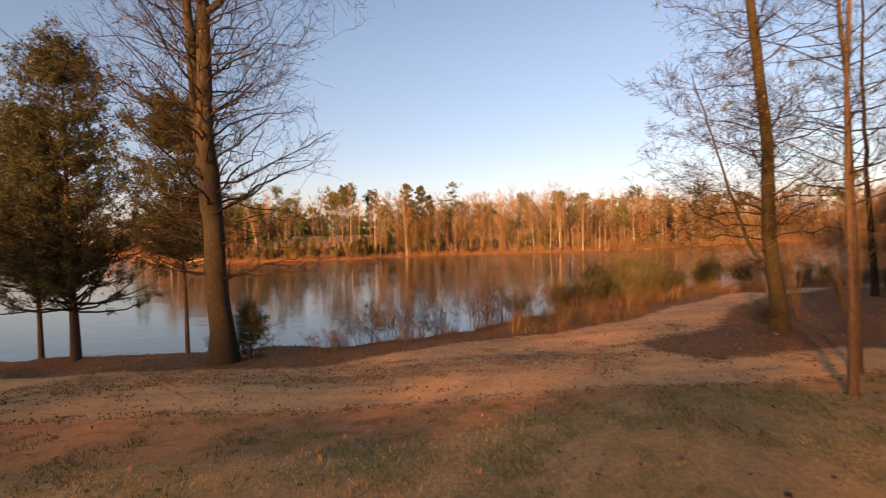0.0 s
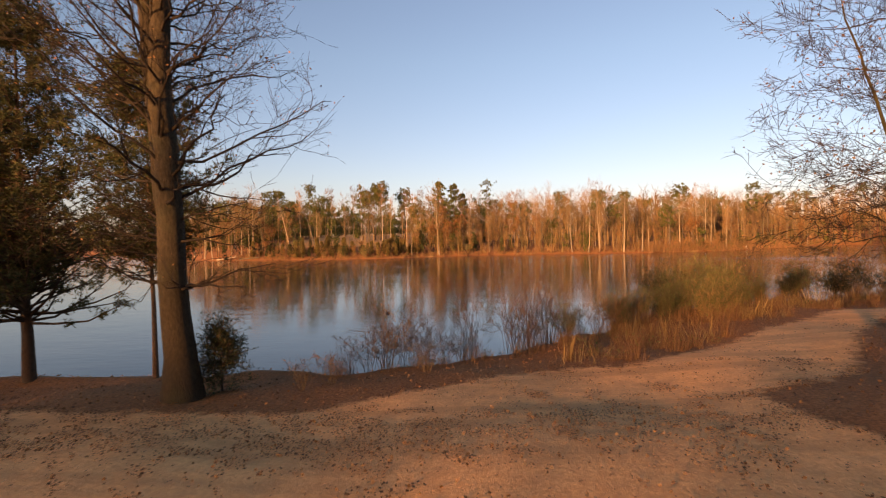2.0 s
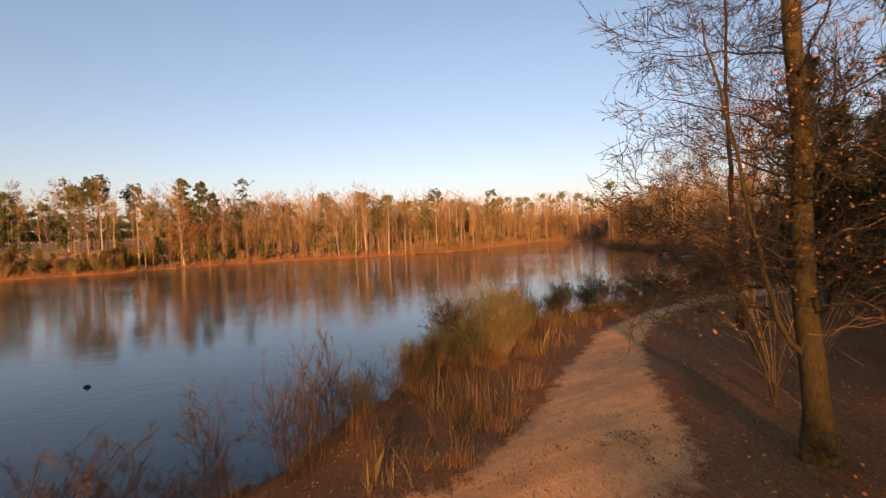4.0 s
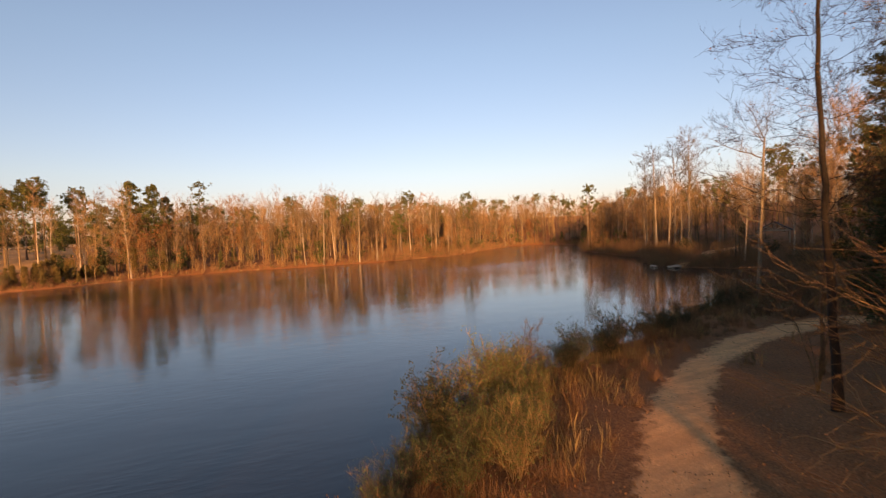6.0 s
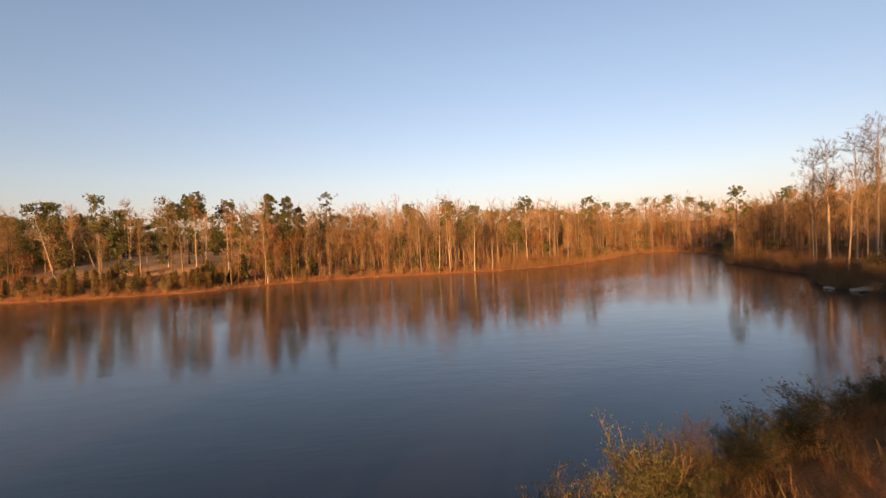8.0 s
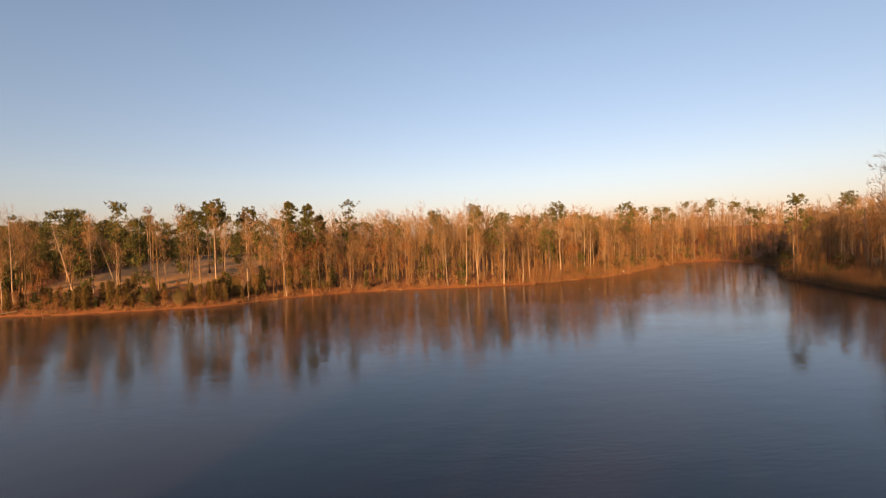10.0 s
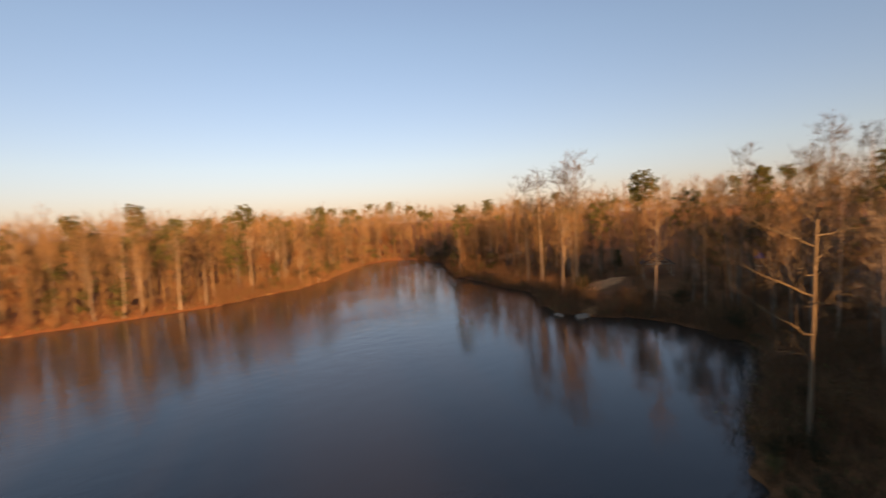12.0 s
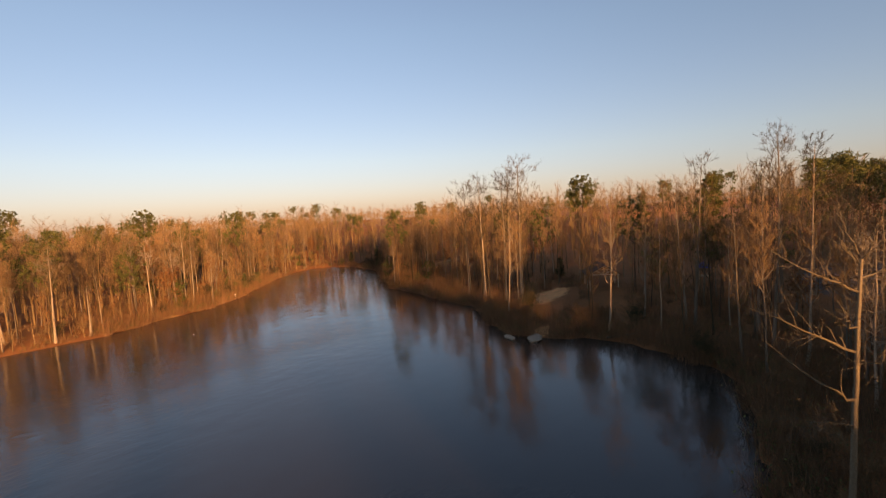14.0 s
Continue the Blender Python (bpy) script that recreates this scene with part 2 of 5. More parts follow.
def tubes(buf, paths, radii, sides=5, mat=0):
    """Tapered round limbs along k paths of n points."""
    k, n, _ = paths.shape
    tan = unit(np.gradient(paths, axis=1))
    ref = np.where(np.abs(tan[..., 2:3]) > 0.8, [1.0, 0, 0], [0, 0, 1.0])
    u = unit(np.cross(tan, ref))
    w = np.cross(tan, u)
    a = np.arange(sides) * 2 * np.pi / sides
    ring = u[:, :, None] * np.cos(a)[:, None] + w[:, :, None] * np.sin(a)[:, None]
    verts = paths[:, :, None] + ring * radii[:, :, None, None]
    i = np.arange(k * n * sides).reshape(k, n, sides)
    j = np.roll(i, -1, axis=2)
    faces = np.stack([i[:, :-1], j[:, :-1], j[:, 1:], i[:, 1:]], -1).reshape(-1, 4)
    buf.add(verts, faces, mat)


def offshoots(rng, paths, radii, count, span, angle, length, rise=0.1, points=4, thin=0.45, wiggle=0.06):
    """Side limbs that leave given limbs at random places. length: a pair, or a function of the height along the limb."""
    k, n, _ = paths.shape
    who, u = rng.integers(0, k, count), rng.uniform(*span, count)
    if k == 1:
        u = np.sort(u)
    x = u * (n - 1)
    i = np.minimum(x.astype(int), n - 2)
    f = (x - i)[:, None]
    base = paths[who, i] * (1 - f) + paths[who, i + 1] * f
    r = radii[who, i] * (1 - f[:, 0]) + radii[who, i + 1] * f[:, 0]
    tan = unit(paths[who, i + 1] - paths[who, i])
    if k == 1:
        turn = np.arange(count) * 2.4 + rng.uniform(-0.5, 0.5, count)
        side = np.stack([np.cos(turn), np.sin(turn), 0 * turn], 1)
    else:
        side = rng.normal(size=(count, 3))
    side = unit(side - (side * tan).sum(1, keepdims=True) * tan)
    a = np.radians(rng.uniform(*angle, count))[:, None]
    way = np.cos(a) * tan + np.sin(a) * side
    long = length(u) * rng.uniform(0.75, 1.2, count) if callable(length) else rng.uniform(*length, count)
    s = np.linspace(0, 1, points)
    out = base[:, None] + way[:, None] * (s[:, None] * long[:, None, None])
    out[..., 2] += rise * long[:, None] * s**2
    out[:, 1:] += np.cumsum(rng.normal(size=(count, points - 1, 3)), 1) * (wiggle * long)[:, None, None]
    rad = (r * thin)[:, None] * (1 - 0.82 * s)
    return out, np.maximum(rad, 0.004)


def twigs(buf, rng, paths, count, length, width, mat=0, droop=0.0, spread=0.9):
    """Thin tapering twigs, a long triangle each, off the given limbs."""
    k, n, _ = paths.shape
    who, x = rng.integers(0, k, count), rng.uniform(0.2, 1, count) ** 0.8 * (n - 1)
    i = np.minimum(x.astype(int), n - 2)
    f = (x - i)[:, None]
    base = paths[who, i] * (1 - f) + paths[who, i + 1] * f
    tan = unit(paths[who, i + 1] - paths[who, i])
    way = unit(tan + spread * unit(rng.normal(size=(count, 3))) + [0, 0, 0.25 - droop])
    side = unit(np.cross(way, rng.normal(size=(count, 3))))
    w = (width * rng.uniform(0.6, 1.3, count))[:, None]
    tip = base + way * rng.uniform(*length, count)[:, None]
    verts = np.stack([base - side * w, base + side * w, tip], 1)
    buf.add(verts, np.arange(3 * count).reshape(-1, 3), mat)
    return tip


def flakes(buf, rng, centres, size, mat=0, stretch=1.6, flat=0.0):
    """Small leaves: a folded four-sided blade at each centre."""
    c = len(centres)
    a = unit(rng.normal(size=(c, 3)) * [1, 1, 1 - flat])
    b = unit(np.cross(a, unit(rng.normal(size=(c, 3)) * [1 - flat, 1 - flat, 1] + [0, 0, 1e-3])))
    s = rng.uniform(*size, c)[:, None]
    verts = np.stack([centres - a * s * stretch, centres - b * s, centres + a * s * stretch, centres + b * s], 1)
    buf.add(verts, np.arange(4 * c).reshape(-1, 4), mat)


def tufts(buf, rng, centres, blades, length, width, mat=0, up=0.4):
    """Needle tufts: blades that spread from each centre."""
    c = len(centres) * blades
    base = np.repeat(centres, blades, 0)
    way = unit(rng.normal(size=(c, 3)) + [0, 0, up])
    side = unit(np.cross(way, rng.normal(size=(c, 3)))) * width
    tip = base + way * rng.uniform(*length, c)[:, None]
    verts = np.stack([base - side, base + side, tip], 1)
    buf.add(verts, np.arange(3 * c).reshape(-1, 3), mat)


def trunk_path(rng, height, radius, lean=(0, 0), points=9, wander=0.012, flare=1.5, top=0.12):
    s = np.linspace(0, 1, points)
    p = np.stack([lean[0] * s, lean[1] * s, height * s], 1)
    p[1:, :2] += np.cumsum(rng.normal(size=(points - 1, 2)), 0) * wander * height / 3
    r = radius * (1 - (1 - top) * s) * (1 + (flare - 1) * np.exp(-s * height / 0.5))
    p[0, 2] -= 0.25
    return p[None], r[None]


def part(name, data, parent, label=""):
    ob = new(name, data.data if isinstance(data, bpy.types.Object) else data)
    ob.parent = parent
    return tagged(ob, label)


def thing(name, at, label, category, group="", kind=""):
    e = new(name)
    e.empty_display_size = 0.3
    e.matrix_basis = at
    return tagged(e, label, category, group, kind)


def rng_of(seed):
    return np.random.default_rng(seed)


# ---- the lie of the land: lake outline, heights, ground zones ----
FAR_SHORE = [(-230, 215), (-150, 190), (-112, 150), (-90, 130), (-78, 121), (-67, 121.5), (-56, 120), (-42, 120.4), (-29, 122.5), (-19, 131),
             (-8, 135.5), (4, 137.5), (17, 136.5), (30, 136.5), (38, 137), (47, 142), (57, 144.5), (67, 151.5), (82, 166), (92, 176),
             (107, 187), (116, 190), (122, 186), (123, 172), (116, 155), (101, 136), (91, 124)]
NEAR_SHORE = [(89, 115), (84, 102), (80, 91), (71, 82), (66.5, 76), (67, 71.5), (70, 66), (69, 61), (67, 55.5), (64.5, 51), (57, 47.5),
              (48, 46.2), (40, 44.8), (33, 42.4), (26, 39.9), (21, 38.3), (17, 36.9), (12.5, 35.2), (8.2, 32.4), (5.3, 29.0), (2.6, 25.2), (0, 22.6),
              (-5, 20.4), (-8, 20.0), (-11.2, 19.7), (-15.2, 19.5), (-20, 19.4), (-30, 19.5), (-60, 16), (-120, 10), (-240, 30)]
LAKE = np.array(FAR_SHORE + NEAR_SHORE, float)


def inland(x, y):
    """Metres from the water's edge: positive on land, negative in the lake."""
    p = np.stack([np.ravel(x), np.ravel(y)], 1).astype(float)
    best, inside = np.full(len(p), 1e9), np.zeros(len(p), bool)
    for a, b in zip(LAKE, np.roll(LAKE, -1, 0)):
        ab = b - a
        t = np.clip(((p - a) @ ab) / (ab @ ab), 0, 1)
        best = np.minimum(best, np.hypot(*(p - a - t[:, None] * ab).T))
        cross = (a[1] > p[:, 1]) != (b[1] > p[:, 1])
        inside ^= cross & (p[:, 0] < ab[0] * (p[:, 1] - a[1]) / (ab[1] if ab[1] else 1e-9) + a[0])
    wob = 0.35 * np.sin(p[:, 0] * 0.9 + 1.3 * np.sin(p[:, 1] * 0.7)) + 0.2 * np.sin(p[:, 1] * 2.1 + p[:, 0] * 1.3)
    return (np.where(inside, -best, best) + wob * np.exp(-np.abs(best) / 6)).reshape(np.shape(x))


def step(a, b, x):
    t = np.clip((x - a) / (b - a), 0, 1)
    return t * t * (3 - 2 * t)


def height(x, y):
    x, y = np.asarray(x, float), np.asarray(y, float)
    d = inland(x, y)
    z = np.where(d < 0, np.maximum(-0.12 + 0.22 * d, -2.5), 0)
    near = step(112, 100, y)
    steep = near * step(48, 36, x)
    z = z + 0.16 * step(-0.5, 0.1, d) + (0.12 + 0.30 * steep) * step(0.0, 0.9, d) + (0.55 - 0.30 * steep) * step(0.9, 4, d)
    z = z + near * step(30, 8, x) * 0.10 * np.clip(d - 4, 0, 9)
    hill = step(14, 30, x) * (1 - step(112, 150, y) * step(115, 90, x))
    z = z + hill * 0.15 * np.clip(d - 10, 0, 62)
    z = z + (1 - near) * (0.045 + 0.025 * step(-25, -40, x)) * np.clip(d - 2, 0, 60)
    z = z + (1 - near) * step(-26, -36, x) * 0.075 * np.clip(d - 4, 0, 22)
    z = z - near * 0.32 * step(-9, -14, x) * step(0.2, 1.5, d) * step(14, 4, d)
    z = z + (0.05 * np.sin(x * 0.8 + y * 0.5) + 0.04 * np.sin(y * 1.1 - x * 0.33)) * step(0.5, 3, d)
    z = z + 1.2 * (np.sin(x * 0.021) * np.cos(y * 0.017)) * step(40, 120, d)
    return z


def z_at(x, y):
    return float(height(np.array([x]), np.array([y]))[0])


def off_line(x, y, pts, widths):
    """How far inside (positive) a band of varying half-width along a line each place lies."""
    best = np.full(np.shape(x), -1e9)
    for (ax, ay), (bx, by), wa, wb in zip(pts, pts[1:], widths, widths[1:]):
        dx, dy = bx - ax, by - ay
        t = np.clip(((x - ax) * dx + (y - ay) * dy) / (dx * dx + dy * dy), 0, 1)
        best = np.maximum(best, wa + (wb - wa) * t - np.hypot(x - ax - t * dx, y - ay - t * dy))
    return best


PATH_LINE = [(3.5, 17.3), (7.2, 19.3), (10.4, 23.2), (14.1, 27.0), (18.0, 30.1), (22.0, 32.4), (27.0, 34.1), (32.5, 34.8), (40, 34), (52, 30)]
PATH_HALF = [1.7, 1.9, 1.35, 0.95, 0.9, 0.75, 0.9, 1.0, 1.0, 1.0]


def road_near(x):
    return np.interp(x, [-40, -7.8, -3.8, -0.2, 1.8, 3.7, 5.4, 6.8, 12, 40], [7.5, 9.8, 10.1, 10.7, 10.8, 11.1, 11.2, 11.35, 11.9, 14])


def zones(x, y):
    """Where each kind of ground lies, about 0 outside to 1 inside, 0.5 on the edge."""
    soft = lambda inside, w: np.clip(0.5 + inside / (2 * w), 0, 1)  # noqa: E731
    lower = road_near(x)
    upper = np.interp(x, [-40, -13.6, -8.5, -3.8, -2.4, -0.9, 0, 1.5, 3, 5.2, 6.2, 8.3, 14, 40], [16, 15.8, 14.8, 15.5, 16.4, 17.5, 18.3, 19.4, 19.8, 18.6, 13.6, 13.5, 14.2, 17])
    band = np.minimum(y - lower, upper - y)
    band = np.where(x > 30, -5, band)
    path = off_line(x, y, PATH_LINE, PATH_HALF)
    beach = np.maximum(3.0 - np.hypot((x - 88.5) / 1.9, y - 81.5), 1.3 - np.hypot((x - 69) / 1.4, y - 73.2))
    d = inland(x, y)
    strand = np.where((y > 100) & (x > -66) & (x < 100), np.minimum(d + 0.1, 0.05 + 0.5 * np.sin(x * 0.37) * np.sin(x * 0.11 + 1) - d), -5)
    strand = np.maximum(strand, np.where((x > 43.5) & (x < 50) & (y > 130), 1.3 - d, -5))
    sand = np.maximum.reduce([band, path, beach])
    turf_edge = np.interp(x, [-20, -2.9, 0.1, 1.7, 3.4, 5.2, 12, 30], [6.6, 7.7, 8.6, 9.6, 10.2, 10.7, 11.3, 12.5])
    turf = np.where(y < 30, turf_edge - y, -5)
    clay = np.where(y < 30, np.minimum(y - turf_edge + 0.6, lower + 0.3 - y), -5)
    straw = np.minimum.reduce([y - 138, 232 - y, x + 78, -30 - x + 0.1 * (y - 138)])
    straw = np.maximum(straw, 5 - np.hypot((x - 117) / 1.5, y - 131))
    straw = np.maximum(straw, strand * 14 - 1.5)
    gravel = 7 - np.hypot((x - 99) / 1.2, (y - 40) / 1.0)
    return {"sand": soft(sand, 0.5), "turf": soft(turf, 1.0), "clay": soft(clay, 0.9), "straw": soft(straw, 3.0), "gravel": soft(gravel, 1.5)}


def axis(parts):
    out = []
    for a, b, s in parts:
        out += list(np.arange(a, b, s))
    return np.array(out + [parts[-1][1]])


def build_ground():
    xs = axis([(-3500, -900, 650), (-900, -250, 65), (-250, -90, 8), (-90, -24, 2.2), (-24, 44, 0.38), (44, 130, 1.9), (130, 300, 10), (300, 900, 75), (900, 3500, 650)])
    ys = axis([(-3500, -900, 650), (-900, -150, 75), (-150, -10, 7), (-10, 3, 1.0), (3, 48, 0.38), (48, 200, 1.9), (200, 320, 8), (320, 900, 60), (900, 3500, 650)])
    gx, gy = np.meshgrid(xs, ys)
    verts = np.stack([gx, gy, height(gx, gy)], -1).reshape(-1, 3)
    i = np.arange(gx.size).reshape(gx.shape)
    faces = np.stack([i[:-1, :-1], i[:-1, 1:], i[1:, 1:], i[1:, :-1]], -1).reshape(-1, 4)
    b = Buf()
    b.add(verts, faces)
    me = b.mesh("ground", [GROUND], True)
    for name, value in zones(gx.ravel(), gy.ravel()).items():
        me.attributes.new(name, "FLOAT", "POINT").data.foreach_set("value", value.astype(np.float32))
    tagged(new("ground", me), "sandy bank, leaf litter and dry turf round a lake", "ground", kind="structure")


def build_water():
    b = Buf()
    b.add([(-260, -20, 0), (150, -20, 0), (150, 240, 0), (-260, 240, 0)], [(0, 1, 2, 3)])
    tagged(new("water", b.mesh("water", [WATER])), "calm brown lake with faint ripples", "water", kind="structure")


build_ground()
build_water()


# ---- trees ----
def bare_tree(seed, tall, radius, bare=0.45, spread=4.0, limbs=26, subs=120, twig=1200, lean=(0, 0), leaves=0, sides=7, fine=0.014, top_heavy=0.5, twig_len=(0.35, 1.0), angle=(32, 62), rise=0.22, up=0.0, twig_slot=0, thin=0.38):
    """A leafless broadleaf tree: a trunk buffer and a crown buffer (limbs, twigs; slot 1: leaves that stayed on)."""
    rng = rng_of(seed)
    trunk, crown = Buf(), Buf()
    p, r = trunk_path(rng, tall, radius, lean)
    tubes(trunk, p, r, sides)
    prof = lambda u: spread * (0.35 + 0.65 * np.sin(np.pi * np.clip((u - bare) / (1.02 - bare), 0, 1) ** top_heavy * 0.85 + 0.3))  # noqa: E731
    lp, lr = offshoots(rng, p, r, limbs, (bare, 0.97), angle, prof, rise, 5, thin)
    tubes(crown, lp, lr, 4)
    sp, sr = offshoots(rng, lp, lr, subs, (0.2, 0.98), (25, 55), (spread * 0.2, spread * 0.5), 0.15, 4, 0.5)
    tubes(crown, sp, sr, 3)
    tips = twigs(crown, rng, sp, twig, twig_len, fine, twig_slot, droop=-up)
    if leaves:
        flakes(crown, rng, tips[rng.integers(0, len(tips), leaves)] + rng.normal(size=(leaves, 3)) * 0.25, (0.05, 0.12), 1)
    return trunk, crown


def pine_tree(seed, tall, radius, bare=0.5, spread=2.6, limbs=34, clumps=260, blades=12, lean=(0, 0), tiers=0.0, size=(0.25, 0.5), blade=0.03, cone=0.0):
    rng = rng_of(seed)
    trunk, crown = Buf(), Buf()
    p, r = trunk_path(rng, tall, radius, lean, wander=0.01)
    tubes(trunk, p, r, 7)
    prof = lambda u: spread * (0.3 + 0.8 * np.sin(np.pi * np.clip((u - bare) / (1.05 - bare), 0, 1) ** 0.6)) * np.where(np.sin(u * 40) > tiers - 1, 1, 0.35)  # noqa: E731
    if cone:
        prof = lambda u: spread * (0.16 + 0.9 * np.clip((1.0 - u) / (1 - bare), 0, 1) ** cone) * (0.7 + 0.45 * np.sin(u * 47) * np.sin(u * 19))  # noqa: E731
    lp, lr = offshoots(rng, p, r, limbs, (bare, 0.99), (55, 88), prof, 0.12, 4, 0.35)
    tubes(crown, lp, lr, 4)
    sp, sr = offshoots(rng, lp, lr, limbs * 4, (0.2 if cone else 0.35, 1.0), (30, 60), (0.2, 0.6) if cone else (0.3, 0.9), 0.25, 3, 0.5)
    tubes(crown, sp, sr, 3)
    who = rng.integers(0, len(sp), clumps)
    c = sp[who, -1] + rng.normal(size=(clumps, 3)) * 0.12
    c = np.concatenate([c, p[0, -1] + rng.normal(size=(8, 3)) * 0.25])
    tufts(crown, rng, c, blades, size, blade, 1, up=0.5)
    return trunk, crown


def cedar_tree(seed, tall, radius, low=0.15, spread=2.2, limbs=90, sprays=3500, spray=(0.05, 0.13), point=0.8, blades=0):
    """A red cedar: a dense cone of upswept boughs under small flat sprays."""
    rng = rng_of(seed)
    trunk, crown = Buf(), Buf()
    p, r = trunk_path(rng, tall, radius, wander=0.006, flare=1.2, top=0.05)
    tubes(trunk, p, r, 7)
    prof = lambda u: spread * (0.10 + 0.95 * np.clip((1.0 - u) / (1 - low), 0, 1) ** point) * (0.75 + 0.4 * np.sin(u * 61) * np.sin(u * 23))  # noqa: E731
    lp, lr = offshoots(rng, p, r, limbs, (low, 0.99), (58, 86), prof, 0.22, 5, 0.3)
    tubes(crown, lp, lr, 4)
    sp, sr = offshoots(rng, lp, lr, limbs * (5 if blades else 2), (0.2, 1.0), (25, 55), (0.2, 0.65), 0.2, 3, 0.5)
    tubes(crown, sp, sr, 3)
    who, s = rng.integers(0, len(sp), sprays), rng.uniform(0.2, 1, (sprays, 1))
    c = sp[who, 0] * (1 - s) + sp[who, -1] * s + rng.normal(size=(sprays, 3)) * 0.07
    if blades:
        tufts(crown, rng, c, blades, spray, spray[1] * 0.09, 1, up=0.5)
    else:
        flakes(crown, rng, c, spray, 1, 2.0)
    return trunk, crown


def shrub(seed, tall, wide, stems=14, twig=160, leaves=0, leaf=(0.02, 0.045), thick=0.012):
    rng = rng_of(seed)
    b, green = Buf(), Buf()
    a = rng.uniform(0, 2 * np.pi, stems)
    out = rng.uniform(0.1, 1, stems) * wide
    s = np.linspace(0, 1, 5)
    p = np.zeros((stems, 5, 3))
    h = tall * rng.uniform(0.6, 1.05, stems)
    p[..., 0] = (np.cos(a) * out)[:, None] * (0.25 + 0.75 * s)
    p[..., 1] = (np.sin(a) * out)[:, None] * (0.25 + 0.75 * s)
    p[..., 2] = h[:, None] * s**0.85 - 0.1 * (s == 0)
    p[:, 1:] += rng.normal(size=(stems, 4, 3)) * 0.05 * wide
    tubes(b, p, thick * (1 - 0.7 * s)[None] * np.ones((stems, 1)), 4)
    sp, sr = offshoots(rng, p, thick * np.ones((stems, 5)), stems * 4, (0.25, 1), (25, 60), (0.2 * tall, 0.4 * tall), 0.2, 3, 0.5)
    tubes(b, sp, sr, 3)
    tips = twigs(b, rng, sp, twig, (0.1 * tall, 0.28 * tall), 0.006)
    if leaves:
        i = rng.integers(0, len(tips), leaves)
        who, k = rng.integers(0, len(sp), leaves), rng.uniform(0.2, 1, (leaves, 1))
        c = np.where(rng.random((leaves, 1)) < 0.5, tips[i], sp[who, 0] * (1 - k) + sp[who, -1] * k)
        flakes(green, rng, c + rng.normal(size=(leaves, 3)) * 0.05, leaf)
    return b, green


class Kind:
    """One shape of tree, built once and then set out again and again."""

    def __init__(self, name, bufs, barks, label, group, names=("trunk", "crown")):
        self.name, self.label, self.group, self.names = name, label, group, names
        self.bake = [b.bake() for b in bufs]
        self.mats, self.bufs, self.first = barks, bufs, None

    def set(self, x, y, turn=0.0, size=1.0, tall=1.0, sink=0.0, z=None):
        m = pose(x, y, (z_at(x, y) if z is None else z) - sink, 0, 0, turn) @ Matrix.Diagonal((size, size, size * tall, 1))
        if self.first is None:
            self.first = thing(self.name, m, self.label, self.name.split("_")[-1] if "tree" not in self.name else "tree", self.group)
            for n, b, mats in zip(self.names, self.bufs, self.mats):
                part(n, b.mesh(n, mats, n == "trunk"), self.first)
            return self.first
        return copy_thing(self.first, m @ Matrix.Diagonal([1 / v for v in self.first.scale] + [1]))


def scatter(seed, box, gap, keep, tries=6000):
    """Random places in a box, at least gap metres apart, that keep() likes."""
    rng = rng_of(seed)
    p = np.stack([rng.uniform(box[0], box[2], tries), rng.uniform(box[1], box[3], tries)], 1)
    p = p[keep(p[:, 0], p[:, 1], rng.random(tries))]
    cells, out = {}, []
    for x, y in p:
        c = (int(x // gap), int(y // gap))
        near = (q for i in (-1, 0, 1) for j in (-1, 0, 1) for q in cells.get((c[0] + i, c[1] + j), ()))
        if all((x - q[0]) ** 2 + (y - q[1]) ** 2 > gap * gap for q in near):
            cells.setdefault(c, []).append((x, y))
            out.append((x, y))
    return out


def clear_ground(x, y):
    z = zones(x, y)
    return np.maximum(z["straw"], np.maximum(z["sand"], z["gravel"]))


GREY, RUSTY = [[BARK_GREY], [TWIGS, RUST]], [[BARK_BROWN], [TWIGS, RUST]]
PALE = [[BARK_PALE], [BARK_PALE, RUST]]
PINE, JUNIPER = [[BARK_BROWN], [BARK_BROWN, NEEDLES]], [[BARK_BROWN], [BARK_BROWN, CEDAR]]

# woodland kinds, shared by both shores
small = dict(limbs=26, subs=120, twig=1400, twig_len=(0.35, 1.25), angle=(22, 50), up=0.16, twig_slot=1, thin=0.46)
BARE = [Kind("bare_tree", bare_tree(11 + n, h, r, b, w, lean=l, fine=0.0125, **small), [[k], [k, TWIGS]], text, "trees of the lakeside woods")
        for n, (h, r, b, w, l, k, text) in enumerate([
            (15.5, 0.13, 0.34, 2.3, (0.5, 0.2), BARK_GREY, "tall leafless tree with a straight grey trunk"),
            (14.0, 0.11, 0.38, 1.9, (-0.6, 0.1), BARK_PALE, "slender leafless tree with a pale grey trunk"),
            (16.5, 0.15, 0.34, 2.8, (0.2, -0.5), BARK_PALE, "leafless tree with a pale trunk and wide crown"),
            (12.5, 0.09, 0.25, 1.8, (0.9, 0.0), BARK_BROWN, "young leafless tree with fine brown twigs"),
            (15.0, 0.12, 0.48, 2.0, (-0.3, -0.3), BARK_PALE, "leafless tree with a thin whitish trunk"),
            (13.0, 0.11, 0.22, 2.3, (0.3, 0.6), BARK_BROWN, "leafless tree with many low brown limbs")])]
LEAFY = [Kind("oak_tree", bare_tree(31 + n, h, 0.12, 0.2, w, limbs=22, subs=110, twig=600, leaves=1100, fine=0.018), RUSTY,
              "young oak that keeps its rust-brown dead leaves", "trees of the lakeside woods") for n, (h, w) in enumerate([(8.5, 2.2), (11, 2.6)])]
